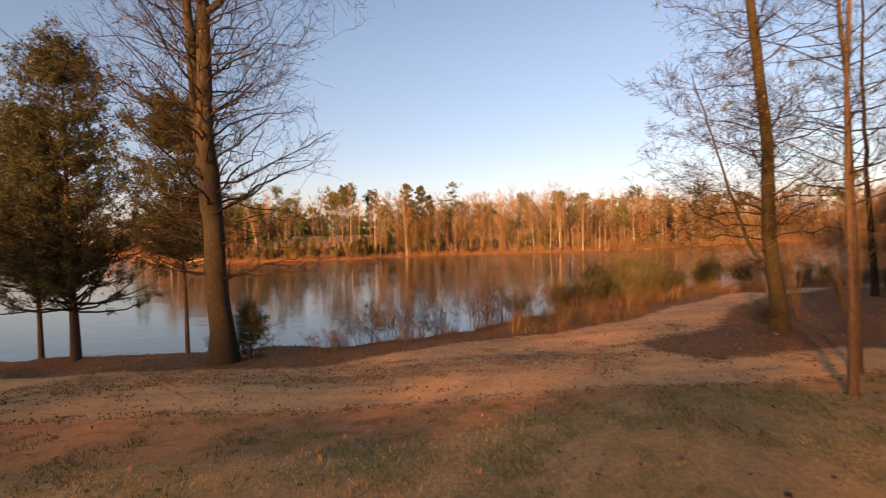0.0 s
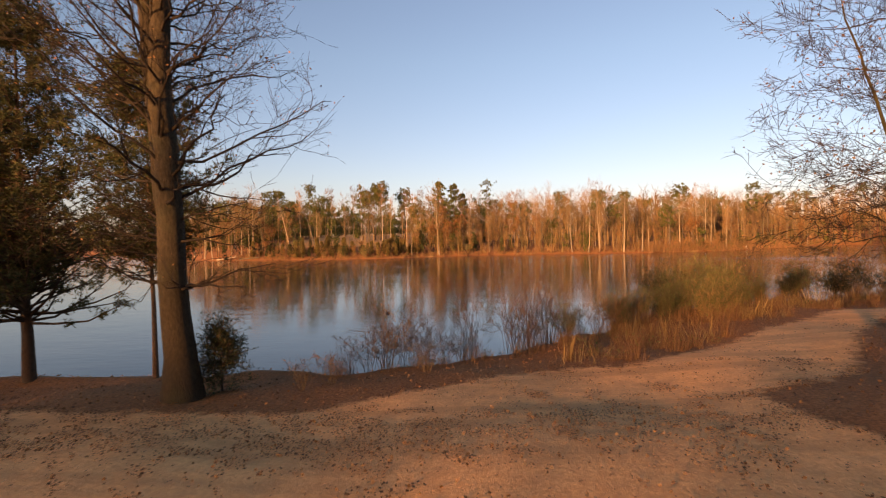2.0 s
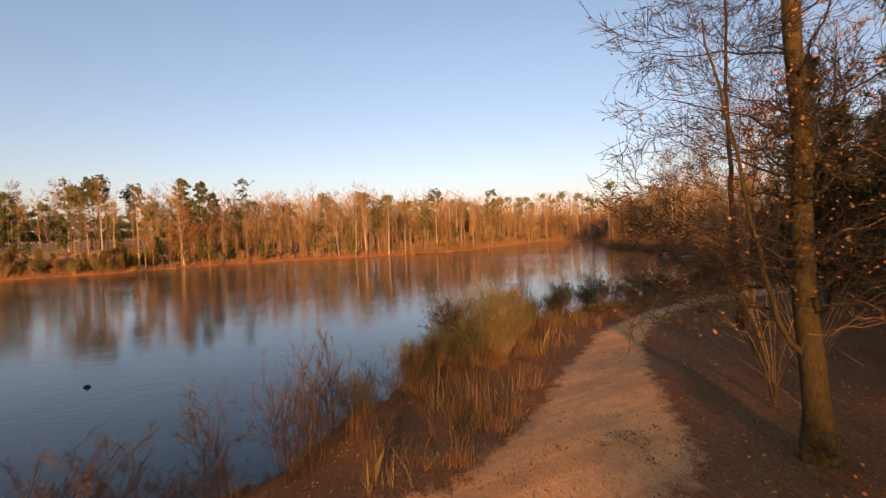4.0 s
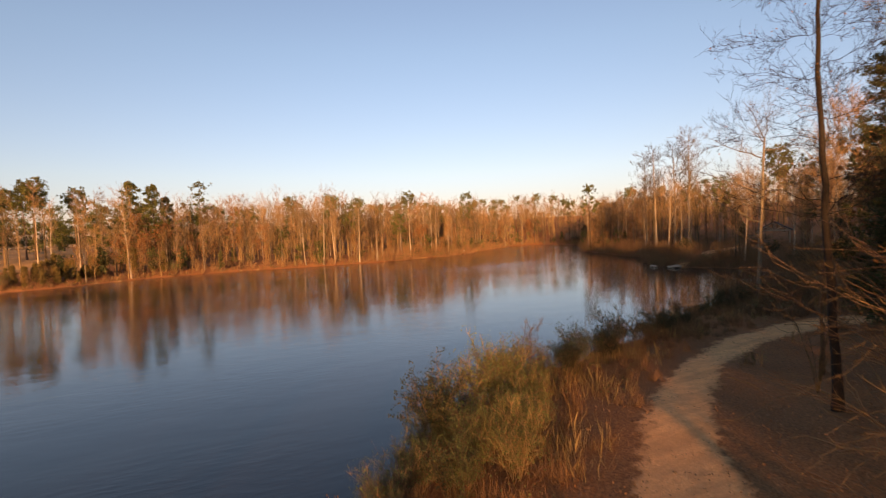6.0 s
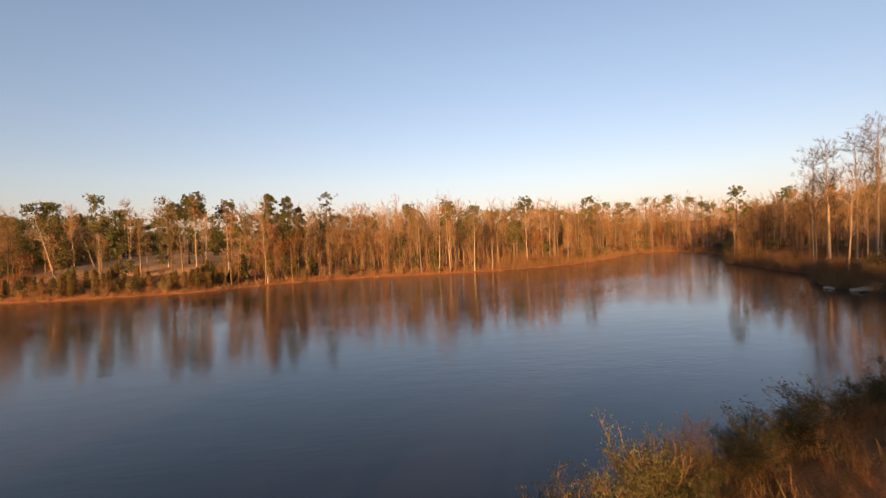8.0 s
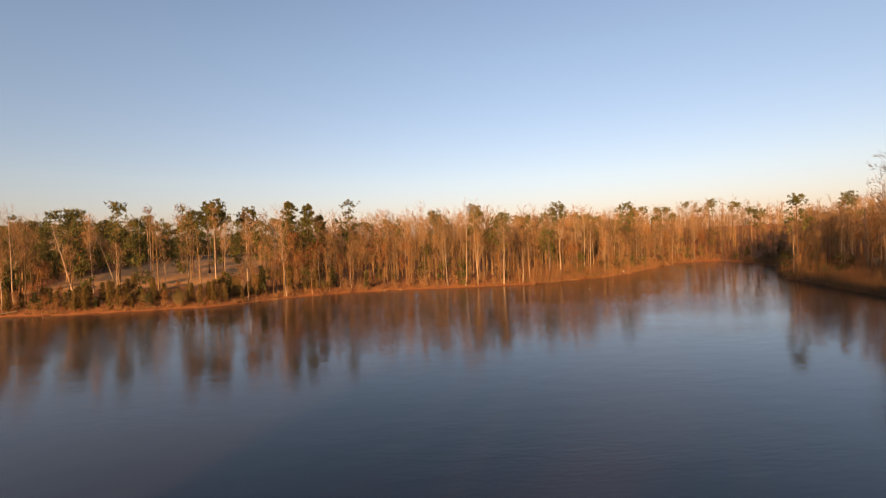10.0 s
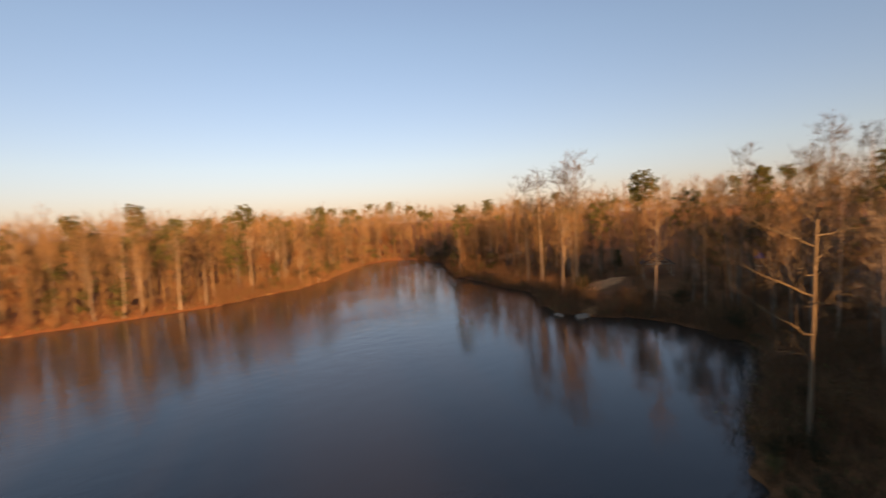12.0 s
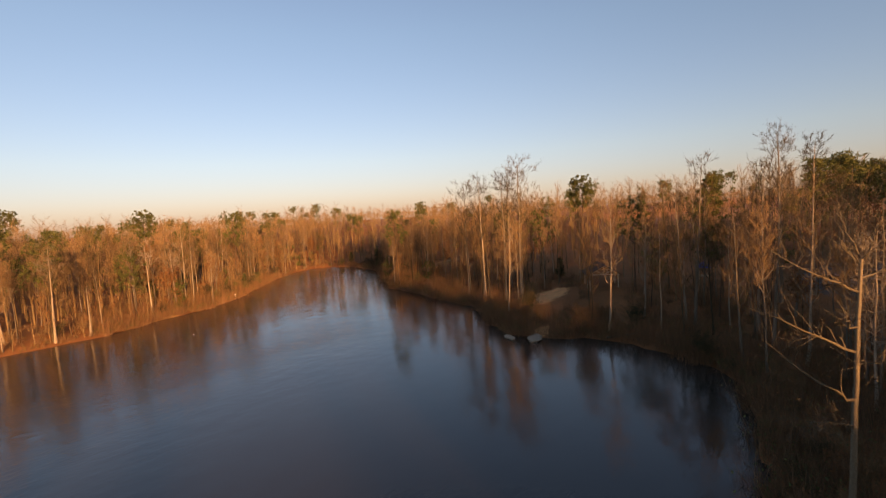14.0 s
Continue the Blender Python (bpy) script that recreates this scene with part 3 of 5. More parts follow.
PINES = [Kind("pine_tree", pine_tree(41 + n, h, 0.17, b, w, clumps=300, blades=11, blade=0.05, size=(0.3, 0.65)), PINE, "pine with a bare trunk and a dark green crown",
              "pines of the lakeside woods") for n, (h, b, w) in enumerate([(17, 0.55, 2.4), (15, 0.45, 2.6)])]
CEDARS = [Kind("cedar_tree", cedar_tree(51 + n, h, 0.08, 0.05, w, 60, 2200, (0.06, 0.16)), JUNIPER, "small bushy evergreen cedar, olive green",
               "evergreens along the far bank") for n, (h, w) in enumerate([(4.2, 1.3), (6.5, 1.5)])]
CEDARS.append(Kind("cedar_tree", cedar_tree(58, 5.0, 0.08, 0.04, 1.15, 60, 3600, (0.1, 0.26), 0.7, 5), [[BARK_BROWN], [BARK_BROWN, HEDGE]],
                   "rounded brown-green evergreen at the wood's edge", "evergreens along the far bank"))


def plant(seed, places, weights, size=(0.85, 1.15)):
    rng = rng_of(seed)
    kinds = BARE + LEAFY + PINES + CEDARS
    pick = rng.choice(len(kinds), len(places), p=np.array(weights) / sum(weights))
    for (x, y), k in zip(places, pick):
        kinds[k].set(x, y, rng.uniform(0, 360), rng.uniform(*size), rng.uniform(0.92, 1.1))


#         six bare kinds       oaks    pines     cedars
FAR_MIX = [5, 5, 4, 5, 4, 4, 1.6, 0.7, 0.7, 0.9, 1.4, 1.2, 0.8]
RIGHT_MIX = [5, 5, 4, 4, 4, 4, 0.5, 0.5, 0.4, 0.3, 0.3, 0.3, 0.2]


def far_front(x, y, u):
    d = inland(x, y)
    return (d > 0.9) & (d < 20) & (y > 118) & ((clear_ground(x, y) < 0.4) | (u < 0.04)) & ((x > -30) | (x < -66) | (d > 12) & (u < 0.35) | (u < 0.05))


# open strips from the water to the beach and to the shelter
GAPS = [((73, 74), (90, 80)), ((74, 63), (93.5, 73.5))]


def right_front(x, y, u):
    d = inland(x, y)
    return (d > np.where(y > 98, 7.0, 1.5)) & (d < 24) & (x > 60) & (y < 160) & (clear_ground(x, y) < 0.3) & (off_line(x, y, GAPS[0], (5, 6)) < 0) & (off_line(x, y, GAPS[1], (2.5, 4.5)) < 0)


# lanes through which the low sun reaches the pale trees at the water's edge
LANES = [((38.5, 37.5), (-4, -50)), ((57.5, 35.5), (15.5, -50))]


def open_lane(x, y):
    return (off_line(x, y, LANES[0], (3.6, 5.5)) > 0) | (off_line(x, y, LANES[1], (5.5, 7.0)) > 0) & (y < 36.5)


def near_right(x, y, u):
    d = inland(x, y)
    return (d > 6) & ~open_lane(x, y) & (off_line(x, y, PATH_LINE, PATH_HALF) < -2.5) & (y < 44) & (x > 22) & (x < 62) & (x - 12 > 0.4 * (30 - y)) & (clear_ground(x, y) < 0.4) & (off_line(x, y, ((30, 42), (62, 39)), (3.5, 4)) < 0)


plant(1, scatter(101, (-110, 118, 128, 205), 2.8, far_front, 3200), FAR_MIX, (0.64, 1.1))
plant(2, scatter(102, (60, 34, 125, 160), 3.2, right_front, 2300), RIGHT_MIX, (0.74, 1.0))
plant(3, scatter(103, (22, 2, 62, 44), 4.6, near_right, 300), RIGHT_MIX[:8] + [0, 0] + RIGHT_MIX[10:], (0.8, 1.05))


# deep woods: too many to count, one mesh for each stretch
def sketch_tree(seed, tall, spread, bare, evergreen=False, leaves=0, twig=300):
    rng = rng_of(seed)
    b = Buf()
    p, r = trunk_path(rng, tall, tall * 0.010, rng.normal(size=2) * 0.3, points=4, flare=1.2)
    tubes(b, p, r, 4)
    lp, lr = offshoots(rng, p, r, 12, (bare, 0.97), (55, 85) if evergreen else (20, 46), (spread * 0.6, spread), 0.25, 3, 0.45)
    tubes(b, lp, lr, 3)
    if evergreen:
        who, k = rng.integers(0, 12, 120), rng.uniform(0.0, 1, (120, 1))
        q = lp[who, 1] * (1 - k) + lp[who, 2] * k + rng.normal(size=(120, 3)) * 0.4
        tufts(b, rng, q, 7, (0.4, 0.95), 0.09, 1)
    else:
        tips = twigs(b, rng, lp, twig, (0.5, 1.9), 0.018, spread=1.12, droop=-0.18)
        if leaves:
            flakes(b, rng, tips[rng.integers(0, twig, leaves)], (0.09, 0.2), 2)
    return b.bake()


SKETCHES = [sketch_tree(201, 14.5, 2.6, 0.3), sketch_tree(202, 13, 2.3, 0.3), sketch_tree(203, 15.5, 3.0, 0.25), sketch_tree(204, 11.5, 2.4, 0.2),
            sketch_tree(205, 9, 2.2, 0.15, leaves=150), sketch_tree(206, 16, 2.0, 0.55, True), sketch_tree(207, 14, 2.3, 0.4, True), sketch_tree(208, 8, 1.8, 0.1, True)]


def deep_woods(seed, places, weights, label, size=(0.85, 1.12), lift=1.0):
    rng = rng_of(seed)
    b = Buf()
    zs = height(np.array([p[0] for p in places]), np.array([p[1] for p in places]))
    pick = rng.choice(len(SKETCHES), len(places), p=np.array(weights) / sum(weights))
    for (x, y), z, k in zip(places, zs, pick):
        b.put(SKETCHES[k], (x, y, z), rng.uniform(0, 6.28), rng.uniform(*size) * lift, rng.uniform(0.9, 1.1))
    tagged(new("woods", b.mesh("woods", [WOODS_BARK, NEEDLES, RUST])), label, "woods", kind="stuff")


def far_deep(x, y, u):
    d = inland(x, y)
    pines = (x < -25) & (y < 235)
    return (d > 13) & (y > 100) & ~pines & ((clear_ground(x, y) < 0.4) | (u < 0.02))


def pine_block(x, y, u):
    d = inland(x, y)
    return (d > 14) & (y > 100) & (x < -24) & ((clear_ground(x, y) < 0.25) | (u < 0.05))


def right_deep(x, y, u):
    d = inland(x, y)
    return (d > 18) & (x > 62) & (y < 175) & (clear_ground(x, y) < 0.3) & (np.hypot(x - 93, y - 74) > 6)


def behind(x, y, u):
    open_edge = (x > -110) & (x < 6) & (y > -48)
    return (inland(x, y) > 8) & ~open_edge & ~(open_lane(x, y) & (x > 3)) & ((y < -17 - 0.02 * x) | ((x > 24) & (y < 24 - 0.2 * (x - 26))))


deep_woods(11, scatter(111, (-30, 145, 150, 235), 2.5, far_deep, 4200), [5, 5, 5, 5, 2.5, 0.9, 1.1, 1.6], "deep leafless woods glowing orange behind the far bank")
deep_woods(10, scatter(104, (-30, 118, 128, 200), 2.1, lambda x, y, u: (inland(x, y) > 0.8) & (inland(x, y) < 9) & (y > 118) & (clear_ground(x, y) < 0.4), 6000)[:260],
           [1, 1, 0.5, 5, 5, 0, 0, 1.6], "young trees and saplings at the edge of the far woods", (0.35, 0.66))
deep_woods(12, scatter(112, (-170, 120, -20, 262), 2.5, pine_block, 5200), [2, 2, 2, 2, 3, 4, 6, 13], "mixed pine woods behind a dry clearing")
deep_woods(13, scatter(113, (62, 0, 175, 190), 3.0, right_deep, 3400), [5, 5, 5, 4, 1, 0.8, 0.8, 0.4], "dense leafless woods on a shaded slope", (0.85, 1.08), 0.82)
# out of view: trees added to keep the low sun off the near bank
deep_woods(14, scatter(114, (-130, -52, 95, 26), 2.8, behind, 5200), [3, 3, 3, 3, 2, 3, 4, 3], "unseen woods on the rise away from the lake, added to cast shade", (0.72, 0.92))

# also unseen: a thinner stand added to let part of the sun through
deep_woods(19, scatter(119, (-110, -48, 6, -17), 2.35, lambda x, y, u: y < -17 - 0.02 * x, 12000), [3, 3, 3, 3, 2, 0.6, 0.8, 1.6], "unseen open woods behind the bank, added to thin the low sun", (0.62, 0.8))
# thicket never in view, added so its shadow falls on the right slope
deep_woods(21, scatter(125, (-7, -17, 26, -5), 2.2, lambda x, y, u: x > -0.5 + 0.2 * (y + 10), 1200), [1, 1, 1, 1, 2, 3, 5, 3], "unseen thicket added to shade the slope right of the track", (0.7, 0.92))
deep_woods(24, scatter(129, (104, 22, 150, 45), 3.0, lambda x, y, u: clear_ground(x, y) < 0.3, 900), [1, 1, 1, 1, 1, 5, 8, 2], "dark pines on the slope above the parking place", (0.72, 0.9))


def above_path(x, y, u):
    return (inland(x, y) > 14) & ~open_lane(x, y) & (x > 23) & (x < 74) & (y < 33) & (off_line(x, y, PATH_LINE, PATH_HALF) < -4)


# slope woods; their far, unseen stretch is added to shade the shore beyond
deep_woods(20, scatter(120, (23, 0, 74, 33), 2.5, above_path, 2200), [2, 2, 2, 2, 2, 3, 4, 5], "mixed woods above the lakeside path, extended unseen to cast shade", (0.9, 1.12))
# hidden low trees added to keep trunk feet and ground there in shade
deep_woods(25, scatter(130, (8, 0, 60, 34.8), 1.9, lambda x, y, u: open_lane(x, y) & (inland(x, y) > 5) & (off_line(x, y, PATH_LINE, PATH_HALF) < -2) & (x - 14 > 0.4 * (30 - y)), 9000), [0, 0, 0, 1, 2, 0, 0, 9],
           "unseen low evergreens added in the sun lanes as shade casters", (0.66, 0.9))


def brush_clump(seed, tall, wide, leaves):
    rng = rng_of(seed)
    b = Buf()
    n = 95
    base = np.c_[rng.normal(size=(n, 2)) * wide * 0.4, np.zeros(n) - 0.1]
    tip = base + np.c_[rng.normal(size=(n, 2)) * wide * 0.45, rng.uniform(0.35, 1.0, n) * tall]
    side = unit(np.cross(tip - base, rng.normal(size=(n, 3)))) * 0.016
    b.add(np.stack([base - side, base + side, tip], 1), np.arange(3 * n).reshape(-1, 3))
    c = base + (tip - base) * rng.uniform(0.4, 1.1, (n, 1)) + rng.normal(size=(n, 3)) * 0.12
    flakes(b, rng, c[:leaves], (0.025, 0.06), 1 + seed % 2)
    return b.bake()


CLUMPS = [brush_clump(211 + n, h, w, k) for n, (h, w, k) in enumerate([(2.2, 1.0, 25), (1.5, 1.2, 40), (3.0, 1.2, 20), (1.2, 0.9, 60)])]


def brush_belt(seed, places, label, size=(0.7, 1.3)):
    rng = rng_of(seed)
    b = Buf()
    zs = height(np.array([p[0] for p in places]), np.array([p[1] for p in places]))
    for (x, y), z in zip(places, zs):
        b.put(CLUMPS[rng.integers(0, 4)], (x, y, z), rng.uniform(0, 6.28), rng.uniform(*size))
    tagged(new("brush", b.mesh("brush", [BRUSH_STEMS, OLIVE, RUST])), label, "brush", kind="stuff")


brush_belt(15, scatter(115, (-75, 118, 128, 200), 1.0, lambda x, y, u: (inland(x, y) > 0.25) & (inland(x, y) < 2.5 + 12 * u) & (y > 118) & (clear_ground(x, y) < 0.7), 14000)[:2000], "brown brush along the foot of the far woods", (0.3, 0.75))
brush_belt(16, scatter(116, (36, 36, 128, 190), 1.0, lambda x, y, u: (inland(x, y) > 0.3) & (inland(x, y) < 4 + 22 * u) & (y < 175) & (clear_ground(x, y) < 0.4) & (x + y > 84) & (off_line(x, y, GAPS[0], (0.5, 4)) < 0) & (off_line(x, y, GAPS[1], (0.5, 4)) < 0), 9000)[:1900], "dark brown brush under the trees of the shaded shore")

brush_belt(22, scatter(127, (36, 36, 128, 190), 0.75, lambda x, y, u: (inland(x, y) > -0.35) & (inland(x, y) < 2.4) & (y < 178) & (x + y > 82) & (off_line(x, y, GAPS[0], (0.5, 4)) < 0), 30000)[:1700], "reddish brown twigs hanging over the shaded water's edge", (0.7, 1.4))
brush_belt(23, scatter(128, (24, 28, 66, 45), 1.0, lambda x, y, u: (inland(x, y) > 2.0) & (inland(x, y) < 14) & (x > 34) & (clear_ground(x, y) < 0.3), 2600)[:260], "tangled brown brush under the slim trees", (0.4, 0.8))


def near_bank(x, y, u):
    d = inland(x, y)
    return (d > 0.1) & (d < 1.3 + 6.5 * u * step(1.0, 5.0, x)) & (x > -6) & (x < 47) & (off_line(x, y, PATH_LINE, PATH_HALF) < -0.4) & (clear_ground(x, y) < 0.4)


brush_belt(18, scatter(118, (-6, 19, 47, 47), 0.5, near_bank, 4200), "low brown brush and dead stems along the near bank", (0.2, 0.45))


def far_ridge():
    """The woods that close the horizon: rows of bare crowns, hundreds of metres off."""
    rng = rng_of(17)
    n = 6500
    a, r = rng.uniform(-2.2, 2.2, n), rng.uniform(270, 620, n)
    x, y = np.sin(a) * r + 20, np.cos(a) * r + 40
    ok = inland(x, y) > 20
    x, y, n = x[ok], y[ok], int(ok.sum())
    z = height(x, y)
    b = Buf()
    h = rng.uniform(8, 14, n)
    v = np.stack([np.c_[x - 0.15, y, z - 0.5], np.c_[x + 0.15, y, z - 0.5], np.c_[x, y, z + h]], 1)
    b.add(v, np.arange(3 * n).reshape(-1, 3))
    c = np.repeat(np.c_[x, y, z + h * 0.6], 3, 0) + rng.normal(size=(n * 3, 3)) * [1.0, 1.0, 1.6]
    tufts(b, rng, c, 9, (1.2, 3.2), 0.06, 0, up=0.9)
    tagged(new("far_woods", b.mesh("far_woods", [WOODS_BARK])), "distant leafless woods closing the horizon", "woods", kind="stuff")


far_ridge()


# ---- far-bank trees that stand out ----
def standout():
    tall_pine = Kind("pine_tree", pine_tree(61, 20.5, 0.2, 0.32, 5.4, 74, 1500, 12, blade=0.045, size=(0.25, 0.6), cone=0.8), PINE, "tall dark pine standing above the woods", "tall pines of the far bank")
    thin_pine = Kind("pine_tree", pine_tree(62, 21.0, 0.17, 0.6, 3.6, 46, 520, 10, blade=0.045, size=(0.2, 0.42), cone=0.55), PINE, "thin tall pine with sparse tiers of needles", "tall pines of the far bank")
    round_pine = Kind("pine_tree", pine_tree(63, 20.0, 0.22, 0.66, 3.3, 80, 1100, 12, blade=0.05, size=(0.25, 0.55)), PINE, "tall pine with a rounded dark crown", "tall pines of the far bank")
    for kind, x, y, top in ((tall_pine, -20.4, 146.2, 21.6), (tall_pine, -16.2, 147.6, 21.0), (thin_pine, -6.7, 148.4, 22.1), (round_pine, -34.4, 161.8, 21.1),
                            (round_pine, -41, 154.3, 22.7), (round_pine, -43.2, 156, 21.6), (round_pine, -47.7, 157.1, 20.4), (thin_pine, -107, 180, 23), (round_pine, -85, 177, 19.4),
                            (round_pine, -79.9, 174.5, 19.5), (round_pine, 40.3, 235, 25.2), (round_pine, 61.4, 186.7, 21.7), (round_pine, 128, 262, 24), (tall_pine, -14, 152, 18.5),
                            (round_pine, 135.0, 41.0, 22.9), (round_pine, 135.2, 35.6, 21.8), (tall_pine, 86.5, 55.6, 19.7), (round_pine, 113.6, 85.6, 22.6)):
        ground = z_at(x, y)
        base = {id(tall_pine): 20.8, id(thin_pine): 21.3, id(round_pine): 20.4}[id(kind)]
        kind.set(x, y, x * 37 % 360, (top - ground) / base)
    snag = Kind("bare_tree", bare_tree(71, 15.0, 0.20, 0.55, 2.2, 16, 60, 500, fine=0.02, lean=(0.3, 0)), PALE, "bleached white trunk at the water's edge", "pale trunks on the far bank")
    snag.set(30.5, 137.6, 20)
    snag.set(46.5, 143.4, 140, 0.95)
    snag.set(52.0, 146.5, 200, 0.85)
    stub = Kind("dead_tree", bare_tree(72, 8.0, 0.22, 0.5, 1.2, 5, 8, 20, fine=0.02), [[BARK_PALE], [BARK_PALE]], "broken pale dead tree with stub limbs", "pale trunks on the far bank")
    stub.set(35.2, 137.8, 60)
    leaning = Kind("bare_tree", bare_tree(73, 15.0, 0.20, 0.6, 1.8, 14, 50, 400, fine=0.02, lean=(-4.0, 1.0)), PALE, "pale tree leaning over the water", "pale trunks on the far bank")
    leaning.set(-60.0, 130.5, 0)
    leaning.set(-56.5, 139, 40, 1.0)
    tall = Kind("bare_tree", bare_tree(74, 18.0, 0.16, 0.5, 2.0, 26, 120, 900, fine=0.02), [[BARK_PALE], [TWIGS]], "tall leafless tree beside the dry clearing", "trees round the clearing")
    for x, y in ((-61, 163), (-52, 160), (-46, 150), (-38, 146), (-66, 172), (-30, 144)):
        tall.set(x, y, x * 53 % 360, 0.95)
    poplar = Kind("bare_tree", bare_tree(75, 23.5, 0.26, 0.42, 3.6, 34, 200, 2600, fine=0.017, top_heavy=0.8), [[BARK_PALE], [BARK_GREY]], "very tall leafless poplar catching the last sun", "tall poplars on the shaded shore")
    for x, y, s in ((83.2, 91.5, 0.92), (84.2, 87.6, 0.93), (85.2, 85, 1.02), (87.5, 98, 0.9), (95, 93, 0.93), (88, 47.9, 0.93), (91, 44.5, 0.85)):
        poplar.set(x, y, x * 71 % 360, s)
    mast = Kind("bare_tree", bare_tree(76, 19.0, 0.2, 0.62, 2.6, 16, 70, 700, fine=0.02, lean=(0.8, -0.5)), [[BARK_PALE], [BARK_GREY]], "tall thin tree, leafless up to its forked top", "tall trees on the shaded shore")
    for x, y, s in ((74.2, 55.2, 1.05), (74.4, 49.0, 1.0), (70.5, 47.4, 0.95), (78.5, 57.2, 0.85)):
        mast.set(x, y, x * 29 % 360, s)
    birch = Kind("birch_tree", bare_tree(77, 13.5, 0.11, 0.3, 1.9, 26, 120, 700, fine=0.014, twig_len=(0.2, 0.7)), [[BARK_PALE], [BARK_PALE]], "slim pale-stemmed tree at the foot of the slope", "slim pale trees")
    for x, y, s in ((57.0, 40.4, 1.0), (59.0, 40.0, 1.05), (59.6, 39.2, 1.0), (54.7, 38.2, 0.98), (56.6, 37.6, 1.02), (61.5, 38.4, 0.95), (62.5, 40.6, 0.9)):
        birch.set(x, y, x * 83 % 360, s)


standout()

def sycamore():
    """A pale tree at the water's edge: a straight trunk, a forked top and long low limbs that reach over the lake."""
    rng = rng_of(81)
    trunk, crown = Buf(), Buf()
    p, r = trunk_path(rng, 13.0, 0.155, (0.5, -0.4), points=14, wander=0.004, flare=1.35, top=0.42)
    tubes(trunk, p, r, 10)
    lake, s = np.array([-0.63, 0.77]), np.linspace(0, 1, 9)
    limbs, widths = [], []
    for up, out, lift, swing, thick in ((8.6, 5.0, 2.2, 0.0, 0.085), (6.4, 5.2, 3.6, 0.25, 0.09), (11.4, 3.8, 1.9, -0.2, 0.075), (12.0, -3.4, 0.4, 0.1, 0.06), (9.8, 2.2, 1.0, 0.7, 0.05),
                                        (12.9, 0.9, 2.9, 0.2, 0.055), (12.9, -1.4, 2.6, -0.3, 0.05), (10.6, -2.2, 1.0, 0.6, 0.045), (5.0, 2.6, 0.7, 0.1, 0.04), (8.0, -1.8, 0.8, -0.5, 0.04), (12.6, 1.6, 2.4, -0.8, 0.06)):
        way = Matrix.Rotation(swing, 2) @ Vector(lake)
        at = np.array([np.interp(up, p[0, :, 2], p[0, :, k]) for k in (0, 1)])
        q = np.c_[at[0] + way[0] * out * s, at[1] + way[1] * out * s, up + lift * s ** 1.15]
        q[1:] += np.cumsum(rng.normal(size=(8, 3)), 0) * 0.11
        limbs.append(q)
        widths.append(0.78 * thick * (1 - 0.8 * s))
    limbs, widths = np.array(limbs), np.array(widths)
    tubes(crown, limbs, widths, 6)
    sp, sr = offshoots(rng, limbs, widths, 170, (0.12, 0.98), (28, 66), (0.7, 2.1), 0.15, 5, 0.55, 0.06)
    tubes(crown, sp, sr, 4)
    tp, tr = offshoots(rng, sp, sr, 620, (0.2, 1.0), (25, 60), (0.25, 0.8), 0.1, 4, 0.6, 0.04)
    tubes(crown, tp, np.maximum(tr, 0.005), 3)
    twigs(crown, rng, tp, 1000, (0.1, 0.45), 0.006)
    Kind("sycamore_tree", (trunk, crown), [[SYCAMORE], [SYCAMORE]], "pale sycamore with long low limbs over the water", "").set(40.7, 42.2)


sycamore()


